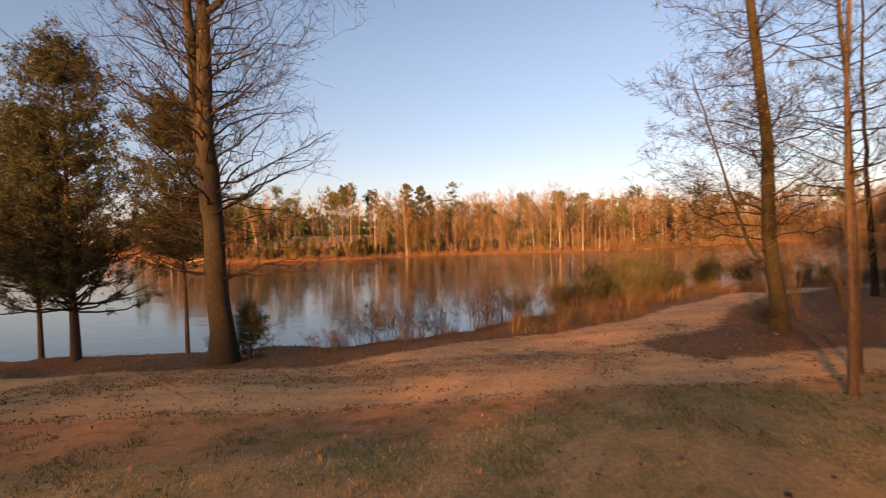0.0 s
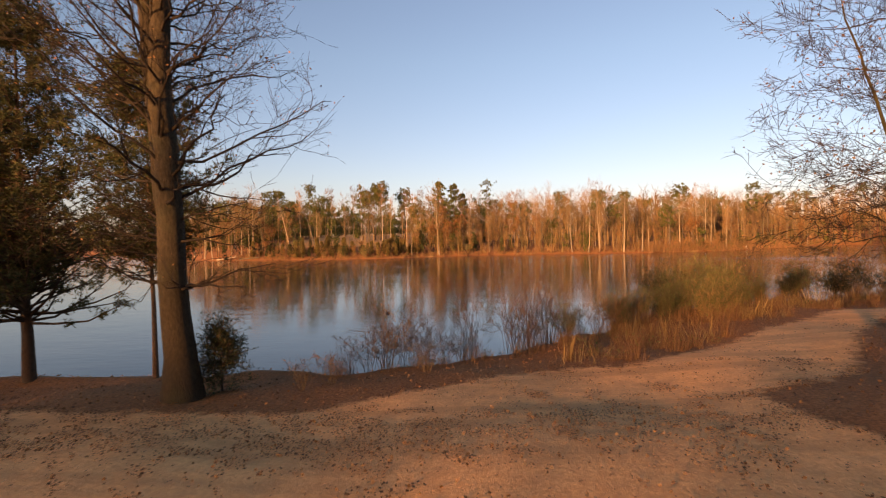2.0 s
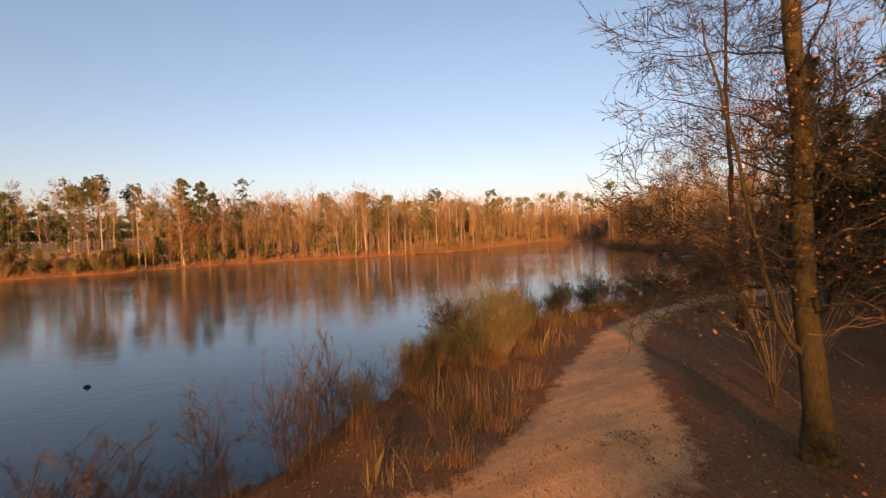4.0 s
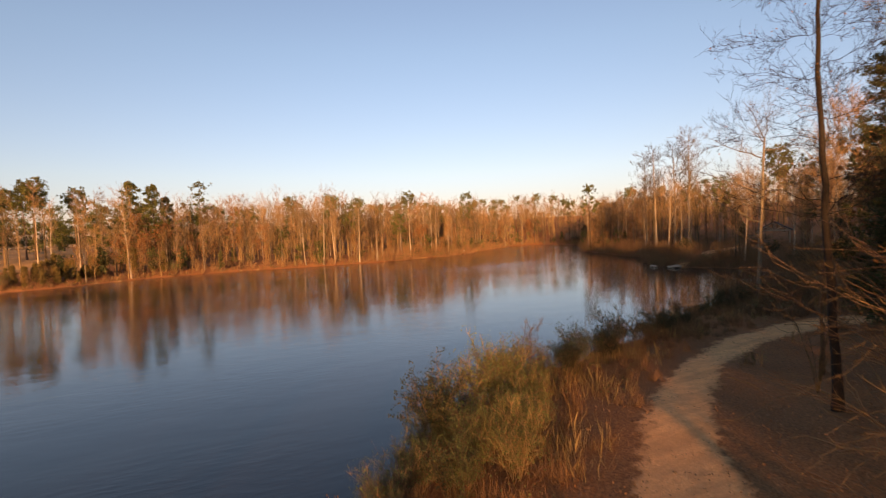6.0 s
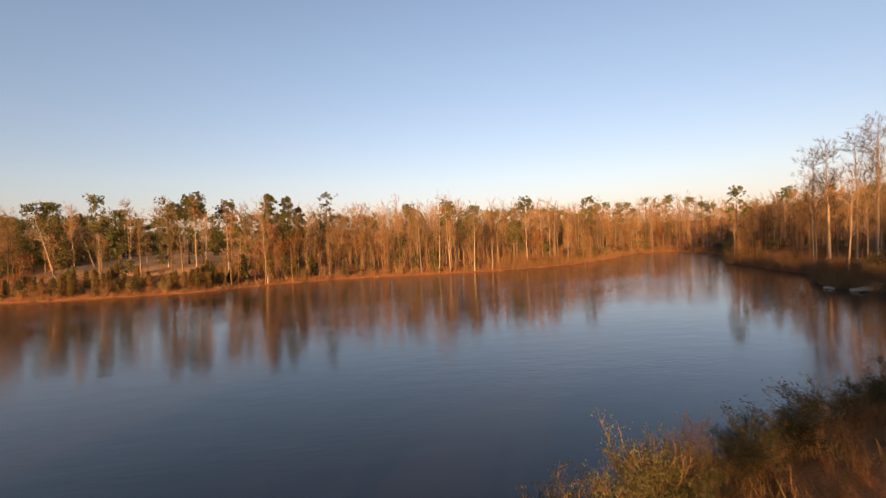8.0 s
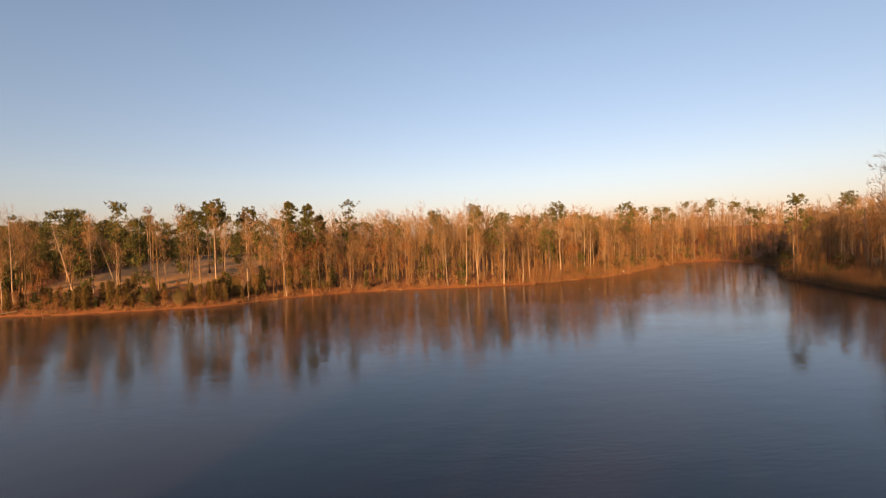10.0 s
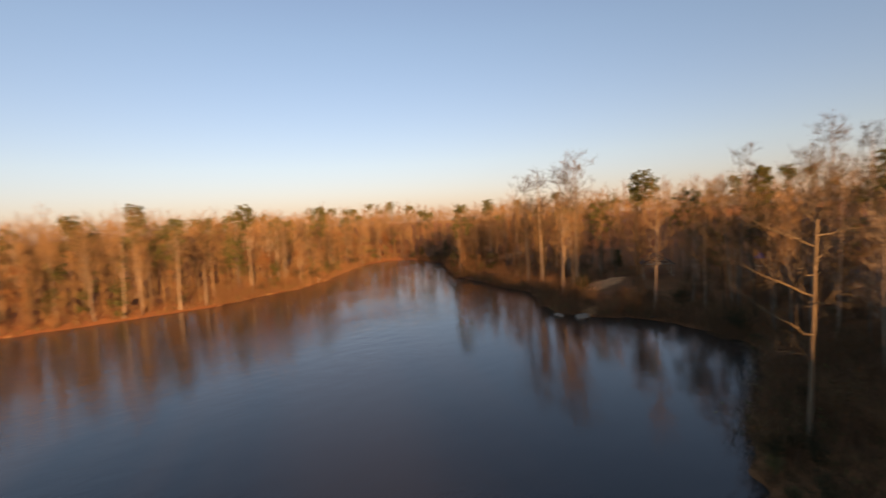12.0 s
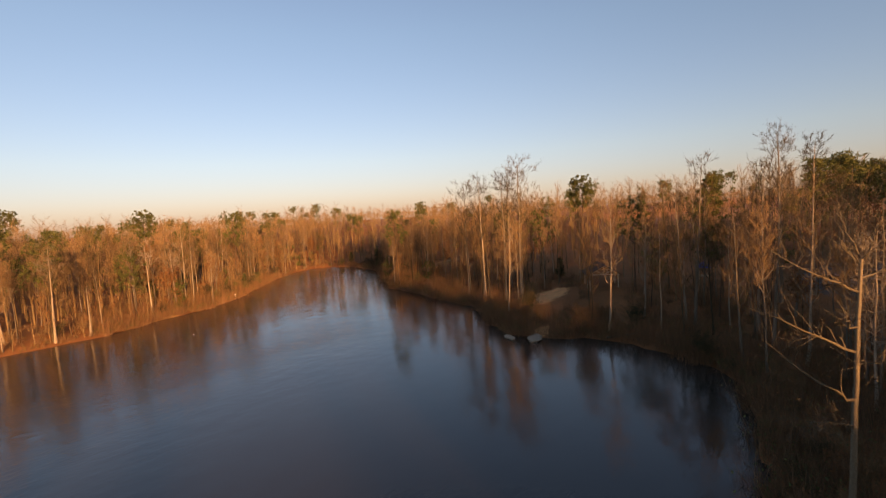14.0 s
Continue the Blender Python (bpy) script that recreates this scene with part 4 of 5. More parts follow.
# ---- trees on the near bank ----
def hero(seed, tall, radius, bare, spread, limbs, subs, third, fine_twigs, lean=(0, 0), stems=(), angle=(35, 64), rise=-0.12, buds=0, span_top=0.97, prof=None, low=0, low_to=(-1, 0)):
    """A large leafless tree close by: limbs, branches, branchlets, twigs and seed heads."""
    rng = rng_of(seed)
    trunk, crown = Buf(), Buf()
    p, r = trunk_path(rng, tall, radius, lean, points=20, wander=0.006, flare=1.5, top=0.2)
    tubes(trunk, p, r, 12)
    allp, allr = [p], [r]
    for u, dx, dy, top, k in stems:
        i = int(u * 19)
        s = np.linspace(0, 1, 16)
        q = p[0, i] + np.stack([dx * s**0.6, dy * s**0.6, (top - p[0, i, 2]) * s], 1)
        q[1:, :2] += np.cumsum(rng.normal(size=(15, 2)), 0) * 0.035
        rr = r[0, i] * k * (1 - 0.75 * s)
        tubes(trunk, q[None], rr[None], 10)
        allp.append(q[None])
        allr.append(rr[None])
    prof = prof or (lambda u: spread * (1.1 - 0.55 * u))
    lp, lr = [], []
    for n, (a, b) in enumerate(zip(allp, allr)):
        x, y = offshoots(rng, a, b, limbs if n == 0 else limbs // 2, (bare if n == 0 else 0.15, span_top), angle, prof, rise, 9, 0.16, 0.033)
        lp.append(x)
        lr.append(y)
    if low:
        x, y = offshoots(rng, p, r, low * 5, (0.13, 0.25), (60, 84), (1.4, 2.6), -0.1, 9, 0.13, 0.025)
        keep = np.argsort(-np.abs((x[:, -1, :2] - x[:, 0, :2]) @ np.array(low_to)))[:low]
        x, y = x[keep], y[keep]
        lp.append(x)
        lr.append(y)
    lp, lr = np.concatenate(lp), np.concatenate(lr)
    tubes(crown, lp, lr, 6)
    sp, sr = offshoots(rng, lp, lr, subs, (0.15, 0.98), (25, 60), (spread * 0.18, spread * 0.5), 0.12, 6, 0.55, 0.055)
    tubes(crown, sp, sr, 4)
    tp, tr = offshoots(rng, sp, sr, third, (0.15, 1.0), (25, 60), (spread * 0.06, spread * 0.2), 0.1, 4, 0.6, 0.03)
    tubes(crown, tp, np.maximum(tr, 0.0045), 3)
    tips = twigs(crown, rng, tp, fine_twigs, (0.08, 0.4), 0.0045)
    if buds:
        flakes(crown, rng, tips[rng.integers(0, len(tips), buds)], (0.012, 0.026), 1)
    return trunk, crown


big = hero(301, 18.5, 0.35, 0.24, 4.1, 92, 1200, 6500, 14000, (-0.3, 0.3), stems=[(0.24, -0.95, 0.1, 17.2, 0.78), (0.62, 2.8, 0.4, 15.5, 0.55)], buds=3500, angle=(42, 76), rise=0.0, low=14)
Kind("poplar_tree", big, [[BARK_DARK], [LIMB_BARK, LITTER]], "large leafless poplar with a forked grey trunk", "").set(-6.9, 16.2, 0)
right = hero(302, 17.5, 0.215, 0.15, 2.5, 84, 900, 4700, 9000, (-1.0, 0.0), stems=[(0.15, -1.8, 0.7, 7.8, 0.27)], buds=2500, angle=(48, 84), rise=-0.1)
low_limbs = []
limb_rng, s9 = rng_of(305), np.linspace(0, 1, 9)
for up, aim, long, lift in ((2.7, 108, 4.8, 2.9), (1.8, 100, 5.2, 3.2), (0.9, 92, 5.2, 2.7), (1.5, 80, 5.0, 2.6), (2.6, 86, 5.0, 2.0), (3.4, 98, 4.4, 2.4), (3.0, 70, 4.4, 1.6)):
    b = Buf()
    c, d = math.cos(radians(aim)), math.sin(radians(aim))
    q = np.stack([c * long * s9 - 0.2, d * long * s9, up + lift * s9 ** 0.75 - 0.5 * s9 ** 3], 1)
    q[1:] += np.cumsum(limb_rng.normal(size=(8, 3)), 0) * 0.11
    qr = 0.015 * (1 - 0.8 * s9)[None]
    tubes(b, q[None], qr, 6)
    fp, fr = offshoots(limb_rng, q[None], qr, 9, (0.3, 0.95), (22, 45), (0.4, 1.3), 0.1, 6, 0.6, 0.04)
    tubes(b, fp, np.maximum(fr, 0.005), 4)
    twigs(b, limb_rng, fp, 40, (0.08, 0.3), 0.005)
    low_limbs.append(b)
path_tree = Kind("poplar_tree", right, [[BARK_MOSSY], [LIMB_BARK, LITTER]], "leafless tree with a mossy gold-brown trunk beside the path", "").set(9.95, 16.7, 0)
for b in low_limbs:
    part("limb", b.mesh("limb", [BARK_BROWN]), path_tree, "thin brown low branch")
oak = hero(303, 17.0, 0.14, 0.35, 3.2, 30, 380, 2400, 5000, (0.0, 0.3), angle=(62, 90), rise=0.05, buds=500)
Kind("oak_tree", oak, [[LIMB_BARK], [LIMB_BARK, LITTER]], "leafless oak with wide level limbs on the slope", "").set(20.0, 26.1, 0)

for n, (x, y, tall, lean) in enumerate(((7.3, 10.4, 14, (0.1, 0.3)), (8.35, 11.7, 15, (0.1, 0.5)))):
    Kind("pine_tree", pine_tree(311 + n, tall, 0.06, 0.2, 2.6, 60, 150, 16, lean, size=(0.1, 0.22), blade=0.006), [[BARK_BROWN], [LIMB_BARK, NEEDLES]],
         "thin pine with bare lower branches", "thin pines beside the track").set(x, y, 40 * n)

# cedars on the bank
for n, (x, y, h, low, w, k) in enumerate(((-14.2, 18.8, 11.8, 0.15, 3.6, 1.2), (-15.9, 19.1, 9.6, 0.19, 2.1, 0.85), (-18.3, 18.9, 10.6, 0.24, 2.5, 1.0), (-20.2, 19.0, 10.0, 0.25, 2.3, 0.8), (-9.7, 18.7, 9.0, 0.32, 2.7, 0.75))):
    Kind("cedar_tree", cedar_tree(321 + n, h, 0.13 * k ** 1.6, low, w, int(340 * k), int(19000 * k), (0.06, 0.16), 0.5, 5), JUNIPER,
         "dense dark red cedar with a bare lower trunk", "cedars on the lake bank").set(x, y, 70 * n)
Kind("cedar_sapling", cedar_tree(331, 1.5, 0.03, 0.02, 0.6, 80, 3600, (0.03, 0.09), 0.8, 5), JUNIPER, "knee-high bushy cedar seedling by the poplar's foot", "",
     ("stem", "crown")).set(-6.4, 16.95)
for n, (x, y, h, w) in enumerate(((25, 26.5, 12, 3.0), (28, 23.5, 13.5, 3.2), (22.5, 20.5, 11, 2.8), (31.5, 29, 11, 2.6), (17.5, 18.0, 9.5, 2.5))):
    Kind("cedar_tree", cedar_tree(341 + n, h, 0.17, 0.12, w, 150, 8000, (0.08, 0.2), 0.5, 6), JUNIPER, "dark evergreen on the shaded slope", "evergreens on the slope").set(x, y, 50 * n)


def sapling(seed, stems, reach):
    """Long thin arching stems from one foot."""
    rng = rng_of(seed)
    b = Buf()
    a = rng.uniform(1.2, 4.6, stems)
    s = np.linspace(0, 1, 9)
    p = np.zeros((stems, 9, 3))
    out, up = rng.uniform(0.4, 1, stems) * reach, rng.uniform(2.2, 5.0, stems)
    p[..., 0], p[..., 1] = np.cos(a)[:, None] * out[:, None] * s**1.3, np.sin(a)[:, None] * out[:, None] * s**1.3
    p[..., 2] = up[:, None] * np.sin(s * 2.0) - 0.1 * (s == 0)
    p[:, 1:] += np.cumsum(rng.normal(size=(stems, 8, 3)), 1) * 0.03
    r = np.full((stems, 1), 0.015) * (1 - 0.8 * s)
    tubes(b, p, r, 5)
    sp, sr = offshoots(rng, p, r, stems * 5, (0.25, 0.95), (25, 50), (0.4, 1.5), 0.0, 5, 0.6)
    tubes(b, sp, np.maximum(sr, 0.006), 4)
    twigs(b, rng, sp, stems * 12, (0.1, 0.4), 0.006)
    return b


for n, (x, y, k, r) in enumerate(((11.8, 18.8, 12, 3.4), (11.0, 15.2, 8, 2.4), (15.5, 22.0, 15, 3.4), (21.5, 27.5, 13, 3.2), (13.6, 19.2, 12, 3.6))):
    s = thing("sapling", pose(x, y, z_at(x, y), 0, 0, 15 * n), "bare arching sapling with thin brown stems", "sapling", "saplings along the path")
    part("crown", sapling(351 + n, k, r).mesh("crown", [TWIGS]), s)


# ---- shrubs and reeds along the banks ----
SHRUBS = {
    "twiggy": [shrub(401 + n, 1.7, 0.7, 11, 320, 90, (0.008, 0.018), 0.01) for n in range(3)],
    "olive": [shrub(411 + n, 1.8, 0.95, 26, 900, 4600, (0.008, 0.02)) for n in range(3)],
    "dark": [shrub(421 + n, 2.1, 1.1, 16, 360, 3600, (0.01, 0.028)) for n in range(2)],
    "brush": [shrub(431 + n, 1.6, 1.1, 16, 600, 400, (0.012, 0.03)) for n in range(3)],
}
LOOKS = {
    "twiggy": ([BARK_BROWN, OLIVE], "leafless twiggy shrub at the water's edge"),
    "olive": ([TWIGS, OLIVE], "yellow-green bushy shrub at the water's edge"),
    "dark": ([TWIGS, DARK_LEAF], "dark-leaved evergreen shrub on the bank"),
    "brush": ([TWIGS, RUST], "brown leafless brush on the bank"),
}
SHRUB_MESH = {k: [(b.mesh("stem_clump", LOOKS[k][0][:1]), g.mesh("foliage", LOOKS[k][0][1:])) for b, g in v] for k, v in SHRUBS.items()}


def set_shrub(kind, x, y, n, size, tall=1.0):
    m = pose(x, y, z_at(x, y), 0, 0, n * 77 % 360) @ Matrix.Diagonal((size, size, size * tall, 1))
    ob = thing("shrub", m, LOOKS[kind][1], "shrub", "shrubs along the bank")
    for name, me in zip(("stem_clump", "foliage"), SHRUB_MESH[kind][n % len(SHRUB_MESH[kind])]):
        part(name, me, ob)


rng = rng_of(77)
shore_line = np.array(NEAR_SHORE[9:23][::-1], float)
legs = np.hypot(*np.diff(shore_line, axis=0).T)
for n, s in enumerate(np.arange(0.6, legs.sum(), 0.62)):
    i = int(np.searchsorted(np.cumsum(legs), s))
    f = (s - (np.cumsum(legs)[i] - legs[i])) / legs[i]
    a, b = shore_line[i], shore_line[i + 1]
    q = a + (b - a) * f
    out = np.array([(b - a)[1], -(b - a)[0]]) / legs[i]
    x, y = q + out * rng.uniform(0.2, 1.5 if q[0] < 5 else 2.6)
    u = rng.random()
    if x < 5:
        kind, low = "twiggy" if u < 0.7 else "brush" if u < 0.9 else "olive", 0.85
    elif x < 14:
        kind, low = "olive" if u < 0.4 else "twiggy" if u < 0.55 else "brush" if u < 0.85 else "dark", 0.62
    else:
        kind, low = "dark" if u < 0.42 else "olive" if u < 0.6 else "brush", 0.6
    set_shrub(kind, x, y, n, rng.uniform(0.6, 1.05) * low, rng.uniform(0.8, 1.2))
# the larger bushes
for n, (kind, x, y, size, up) in enumerate((("dark", 8.0, 30.8, 1.0, 1.0), ("dark", 8.5, 31.6, 0.85, 1.0), ("olive", 9.5, 31.4, 1.1, 1.0), ("olive", 10.7, 32.2, 1.1, 1.05), ("olive", 11.7, 33.0, 1.15, 1.0), ("olive", 12.4, 33.4, 1.0, 1.0),
                                            ("olive", 9.9, 30.0, 0.85, 0.9), ("olive", 8.7, 29.4, 0.9, 0.9), ("olive", 11.2, 30.9, 0.8, 0.9), ("olive", 6.7, 28.5, 0.75, 0.9), ("olive", 5.7, 28.0, 0.7, 0.9), ("olive", 14.0, 33.6, 0.7, 1.0), ("olive", 8.2, 28.3, 0.8, 1.0), ("olive", 9.1, 27.7, 0.75, 0.95), ("olive", 9.9, 28.7, 0.8, 1.0), ("olive", 7.4, 27.5, 0.7, 1.0), ("olive", 10.7, 29.7, 0.8, 1.0), ("olive", 12.0, 31.2, 0.75, 1.0),
                                            ("olive", 16.1, 34.2, 0.95, 1.0), ("dark", 16.8, 34.9, 0.8, 0.9), ("dark", 18.5, 35.4, 0.85, 0.95), ("dark", 20.2, 35.9, 0.85, 1.0), ("dark", 22.3, 36.8, 0.7, 1.0), ("dark", 24.6, 37.5, 0.7, 1.0),
                                            ("twiggy", 12.6, 32.6, 0.8, 1.9), ("twiggy", 13.3, 33.1, 0.7, 1.8), ("twiggy", -3.2, 20.6, 1.05, 1.0), ("twiggy", -2.2, 21.2, 1.0, 1.1), ("twiggy", -0.6, 22.2, 1.0, 1.2), ("twiggy", 0.8, 23.0, 1.05, 1.3),
                                            ("twiggy", 2.2, 24.2, 1.0, 1.35), ("twiggy", 1.4, 23.2, 0.9, 1.4), ("dark", 9.2, 16.2, 0.4, 0.9), ("brush", -4.4, 17.3, 0.4, 1.0), ("brush", -3.9, 17.9, 0.45, 1.0), ("brush", -8.3, 18.2, 0.4, 1.0), ("brush", -1.6, 19.4, 0.5, 1.0))):
    set_shrub(kind, x, y, n * 5 + 3, size, up)
# a row of small evergreens before the clearing on the far bank
for n, (x, y) in enumerate(scatter(124, (-68, 121, -24, 137), 1.5, lambda x, y, u: (inland(x, y) > 1.6) & (inland(x, y) < 8.5), 1500)[:125]):
    u = rng.random()
    k = CEDARS[2] if u < 0.62 else CEDARS[0] if u < 0.8 else LEAFY[0]
    k.set(x, y, n * 61 % 360, rng.uniform(0.36, 0.78) * (0.5 if k is LEAFY[0] else 1), rng.uniform(0.85, 1.25))
# brush on the far bank and the shaded shore
for n, (x, y) in enumerate(scatter(121, (-70, 118, 125, 195), 2.0, lambda x, y, u: (inland(x, y) > 0.6) & (inland(x, y) < 5) & (y > 118) & (clear_ground(x, y) < 0.75), 5200)[:90]):
    u = rng.random()
    set_shrub("brush" if u < 0.6 else "olive" if u < 0.8 else "dark", x, y, n, rng.uniform(0.8, 1.5), rng.uniform(0.8, 1.2))
for n, (x, y) in enumerate(scatter(122, (38, 38, 125, 170), 1.9, lambda x, y, u: (inland(x, y) > 0.4) & (inland(x, y) < 7) & (clear_ground(x, y) < 0.4), 5000)[:80]):
    set_shrub("brush" if rng.random() < 0.75 else "dark", x, y, n, rng.uniform(0.9, 1.7), rng.uniform(0.8, 1.2))


def blades(name, label, places, mat, length, width, per, lean=0.35, spread=0.12, seed=5):
    """Tufts of standing blades, past counting: one object."""
    rng = rng_of(seed)
    xy = np.repeat(np.array(places), per, 0) + rng.normal(size=(len(places) * per, 2)) * spread
    n = len(xy)
    base = np.c_[xy, height(xy[:, 0], xy[:, 1]) - 0.02]
    way = unit(np.c_[rng.normal(size=(n, 2)) * lean, np.ones(n)])
    tip = base + way * rng.uniform(*length, n)[:, None]
    side = unit(np.cross(way, rng.normal(size=(n, 3)))) * width
    mid = (base + tip) / 2 + np.c_[rng.normal(size=(n, 2)) * 0.04 * length[1], np.zeros(n)]
    b = Buf()
    b.add(np.stack([base - side, base + side, mid + side * 0.7, tip, mid - side * 0.7], 1), np.arange(5 * n).reshape(-1, 5))
    tagged(new(name, b.mesh(name, [mat])), label, name.split("_")[-1], kind="stuff")


def reed_belt(x, y, u):
    d = inland(x, y)
    lot = 0.5 + 0.5 * np.sin(x * 0.9 + 0.6 * y)
    band = np.exp(-((off_line(x, y, PATH_LINE, PATH_HALF) + 2.2) / 1.1) ** 2)
    return (d > 0.9) & (d < 8) & (x > 2.5) & (y < 46) & (off_line(x, y, PATH_LINE, PATH_HALF) < -0.7) & (u < 0.03 + 0.3 * (lot - 0.5) + 0.55 * band * lot ** 2)


blades("reed_grass", "tall straw-coloured grass between shrubs and path", scatter(131, (1, 20, 46, 47), 0.22, reed_belt, 12000), STRAW, (0.35, 1.15), 0.006, 12, 0.26, 0.18)
blades("bank_grass", "low dry grass along the far bank", scatter(132, (-75, 118, 122, 195), 0.7, lambda x, y, u: (inland(x, y) > 0.15) & (inland(x, y) < 3) & (y > 118), 9000), HEDGE, (0.2, 0.8), 0.03, 7, 0.35, 0.3)
blades("green_tufts", "dull green grass clumps at the turf's edge", scatter(134, (-11, 4.5, 13, 12.5), 0.2, lambda x, y, u: (zones(x, y)["sand"] < 0.4) & (u < np.exp(-((y - 8.6 - 0.25 * x) / 1.6) ** 2) * (0.35 + 0.6 * np.sin(x * 2.1 + y) * np.sin(y * 1.7 - x))), 4500), OLIVE, (0.04, 0.14), 0.006, 40, 0.8, 0.11)
blades("turf", "short dry grass, tan and dull green", scatter(133, (-12, 3.5, 13, 12), 0.075, lambda x, y, u: zones(x, y)["turf"] > 0.35 + 0.3 * u, 42000), TURF, (0.03, 0.11), 0.005, 6, 0.7, 0.06)


def strewn(name, label, places, size, mat, seed, stretch=1.3):
    rng = rng_of(seed)
    p = np.array(places)
    b = Buf()
    c = np.c_[p, height(p[:, 0], p[:, 1]) + rng.uniform(0.012, 0.04, len(p))]
    flakes(b, rng, c, size, 0, stretch, 0.75)
    tagged(new(name, b.mesh(name, [mat])), label, "leaves", kind="stuff")


def on_sand(x, y, u):
    z = zones(x, y)["sand"]
    warp = x + 1.3 * np.sin(1.9 * y + 0.7 * x), y + 0.9 * np.sin(2.3 * x + 1.1 * y)
    lot = np.sin(warp[0] * 1.7) * np.sin(warp[1] * 2.1 + 0.5) + 0.6 * np.sin(warp[0] * 4.9 + warp[1] * 3.7)
    lot = lot + 1.3 * np.exp(-((y - 14.3 - 0.12 * x) / 1.6) ** 2) - 0.55
    return (z > 0.3) & (u < 0.03 + 0.7 * np.clip(lot + 0.25, 0, 1.3) + 0.5 * (z < 0.7))


strewn("fallen_leaves", "brown fallen leaves strewn over the sand", scatter(141, (-11, 9.5, 9, 20), 0.03, on_sand, 100000), (0.009, 0.026), LITTER, 6)
strewn("fallen_leaves", "brown fallen leaves scattered on the path", scatter(144, (6, 17, 34, 37), 0.06, on_sand, 40000), (0.012, 0.03), LITTER, 9)
strewn("leaf_litter", "thick brown leaf litter on the bank", scatter(142, (-22, 10, 45, 44), 0.075, lambda x, y, u: (zones(x, y)["sand"] < 0.45) & (inland(x, y) > 0.3) & (y > road_near(x) + 1.2), 90000), (0.016, 0.036), CARPET, 7)
strewn("turf_leaves", "a few dead leaves on the turf", scatter(143, (-12, 5, 13, 13), 0.25, lambda x, y, u: zones(x, y)["sand"] < 0.4, 900), (0.02, 0.05), LITTER, 8)


# ---- small things ----
def box(b, lo, hi, mat=0, turn=None):
    v = np.array([(x, y, z) for x in (lo[0], hi[0]) for y in (lo[1], hi[1]) for z in (lo[2], hi[2])], float)
    if turn is not None:
        v = (turn @ v.T).T
    b.add(v, [(0, 1, 3, 2), (4, 6, 7, 5), (0, 4, 5, 1), (2, 3, 7, 6), (0, 2, 6, 4), (1, 5, 7, 3)], mat)


def lathe(profile, sides=14):
    b = Buf()
    z = np.array([p[1] for p in profile], float)
    tubes(b, np.stack([0 * z, 0 * z, z], 1)[None], np.array([[p[0] for p in profile]], float), sides)
    return b


def buoy(x, y, size, body, band, label):
    ob = thing("buoy", pose(x, y, 0), label, "buoy", "floats on the lake")
    s = size
    part("float", lathe([(0.02 * s, -0.35 * s), (0.6 * s, -0.25 * s), (0.85 * s, 0.1 * s), (0.6 * s, 0.45 * s), (0.2 * s, 0.6 * s), (0.01, 0.62 * s)]).mesh("float", [body], True), ob)
    part("cap", lathe([(0.2 * s, 0.58 * s), (0.22 * s, 0.95 * s), (0.01, 1.0 * s)]).mesh("cap", [band], True), ob)


buoy(-6.8, 34.5, 0.17, ORANGE_PLASTIC, WHITE_PAINT, "small dark float with a white cap on the lake")
buoy(44.7, 121.7, 0.2, ORANGE_PLASTIC, WHITE_PAINT, "small dark marker buoy with a white cap")


def shore_post():
    ob = thing("marker_post", pose(67.4, 152.5, z_at(67.4, 152.5) - 0.1), "white-painted marker post at the water's edge", "post")
    part("post", lathe([(0.14, -0.3), (0.13, 0.95), (0.1, 1.02), (0.01, 1.04)], 8).mesh("post", [WHITE_PAINT]), ob)
    part("band", lathe([(0.145, 0.45), (0.145, 0.6)], 8).mesh("band", [RUBBER]), ob, "dark band")


def log(x, y, long, r, turn, z, label, mat):
    rng = rng_of(int(abs(x) * 10 + y))
    p, q = trunk_path(rng, long, r, points=7, flare=1.2, top=0.5)
    b = Buf()
    tubes(b, p, q, 8)
    s = offshoots(rng, p, q, 5, (0.35, 0.95), (35, 60), (0.4, 1.4), 0.1, 4, 0.4)
    tubes(b, *s, 4)
    ob = thing("fallen_log", pose(x, y, z, 84, 0, turn), label, "log", "driftwood along the shore")
    part("trunk", b.mesh("trunk", [mat], True), ob)


shore_post()
log(65.5, 151.2, 6.0, 0.2, -125, 0.15, "long bleached log lying along the shore", BARK_PALE)
log(70.2, 64.3, 4.0, 0.13, 35, 0.3, "pale dead branch tipped into the water", BARK_PALE)
log(-70, 121.6, 5, 0.16, 100, 0.3, "pale driftwood on the far bank", BARK_PALE)
log(-76, 121, 6, 0.18, 80, 0.3, "pale driftwood on the far bank", BARK_PALE)


def stump(x, y, label, size=1.0):
    ob = thing("tree_stump", pose(x, y, z_at(x, y)) @ Matrix.Diagonal((size, size, size, 1)), label, "stump", "stumps on the bank")
    rng = rng_of(91)
    b = Buf()
    a = np.arange(16) * 2 * np.pi / 16
    wob = 1 + 0.15 * rng.normal(size=16)
    rings = []
    for r, z in ((0.5, -0.2), (0.42, 0.05), (0.34, 0.3), (0.33, 0.65), (0.29, 0.78), (0.05, 0.6)):
        rings.append(np.stack([np.cos(a) * r * wob, np.sin(a) * r * wob, z + (0.06 * rng.normal(size=16) if z > 0.7 else 0 * a)], 1))
    i = np.arange(96).reshape(6, 16)
    j = np.roll(i, -1, 1)
    b.add(np.concatenate(rings), np.stack([i[:-1], j[:-1], j[1:], i[1:]], -1).reshape(-1, 4))
    part("trunk", b.mesh("trunk", [BARK_DARK], True), ob)


stump(-17.6, 18.3, "dark broken tree stump on the bank by the cedars", 0.85)


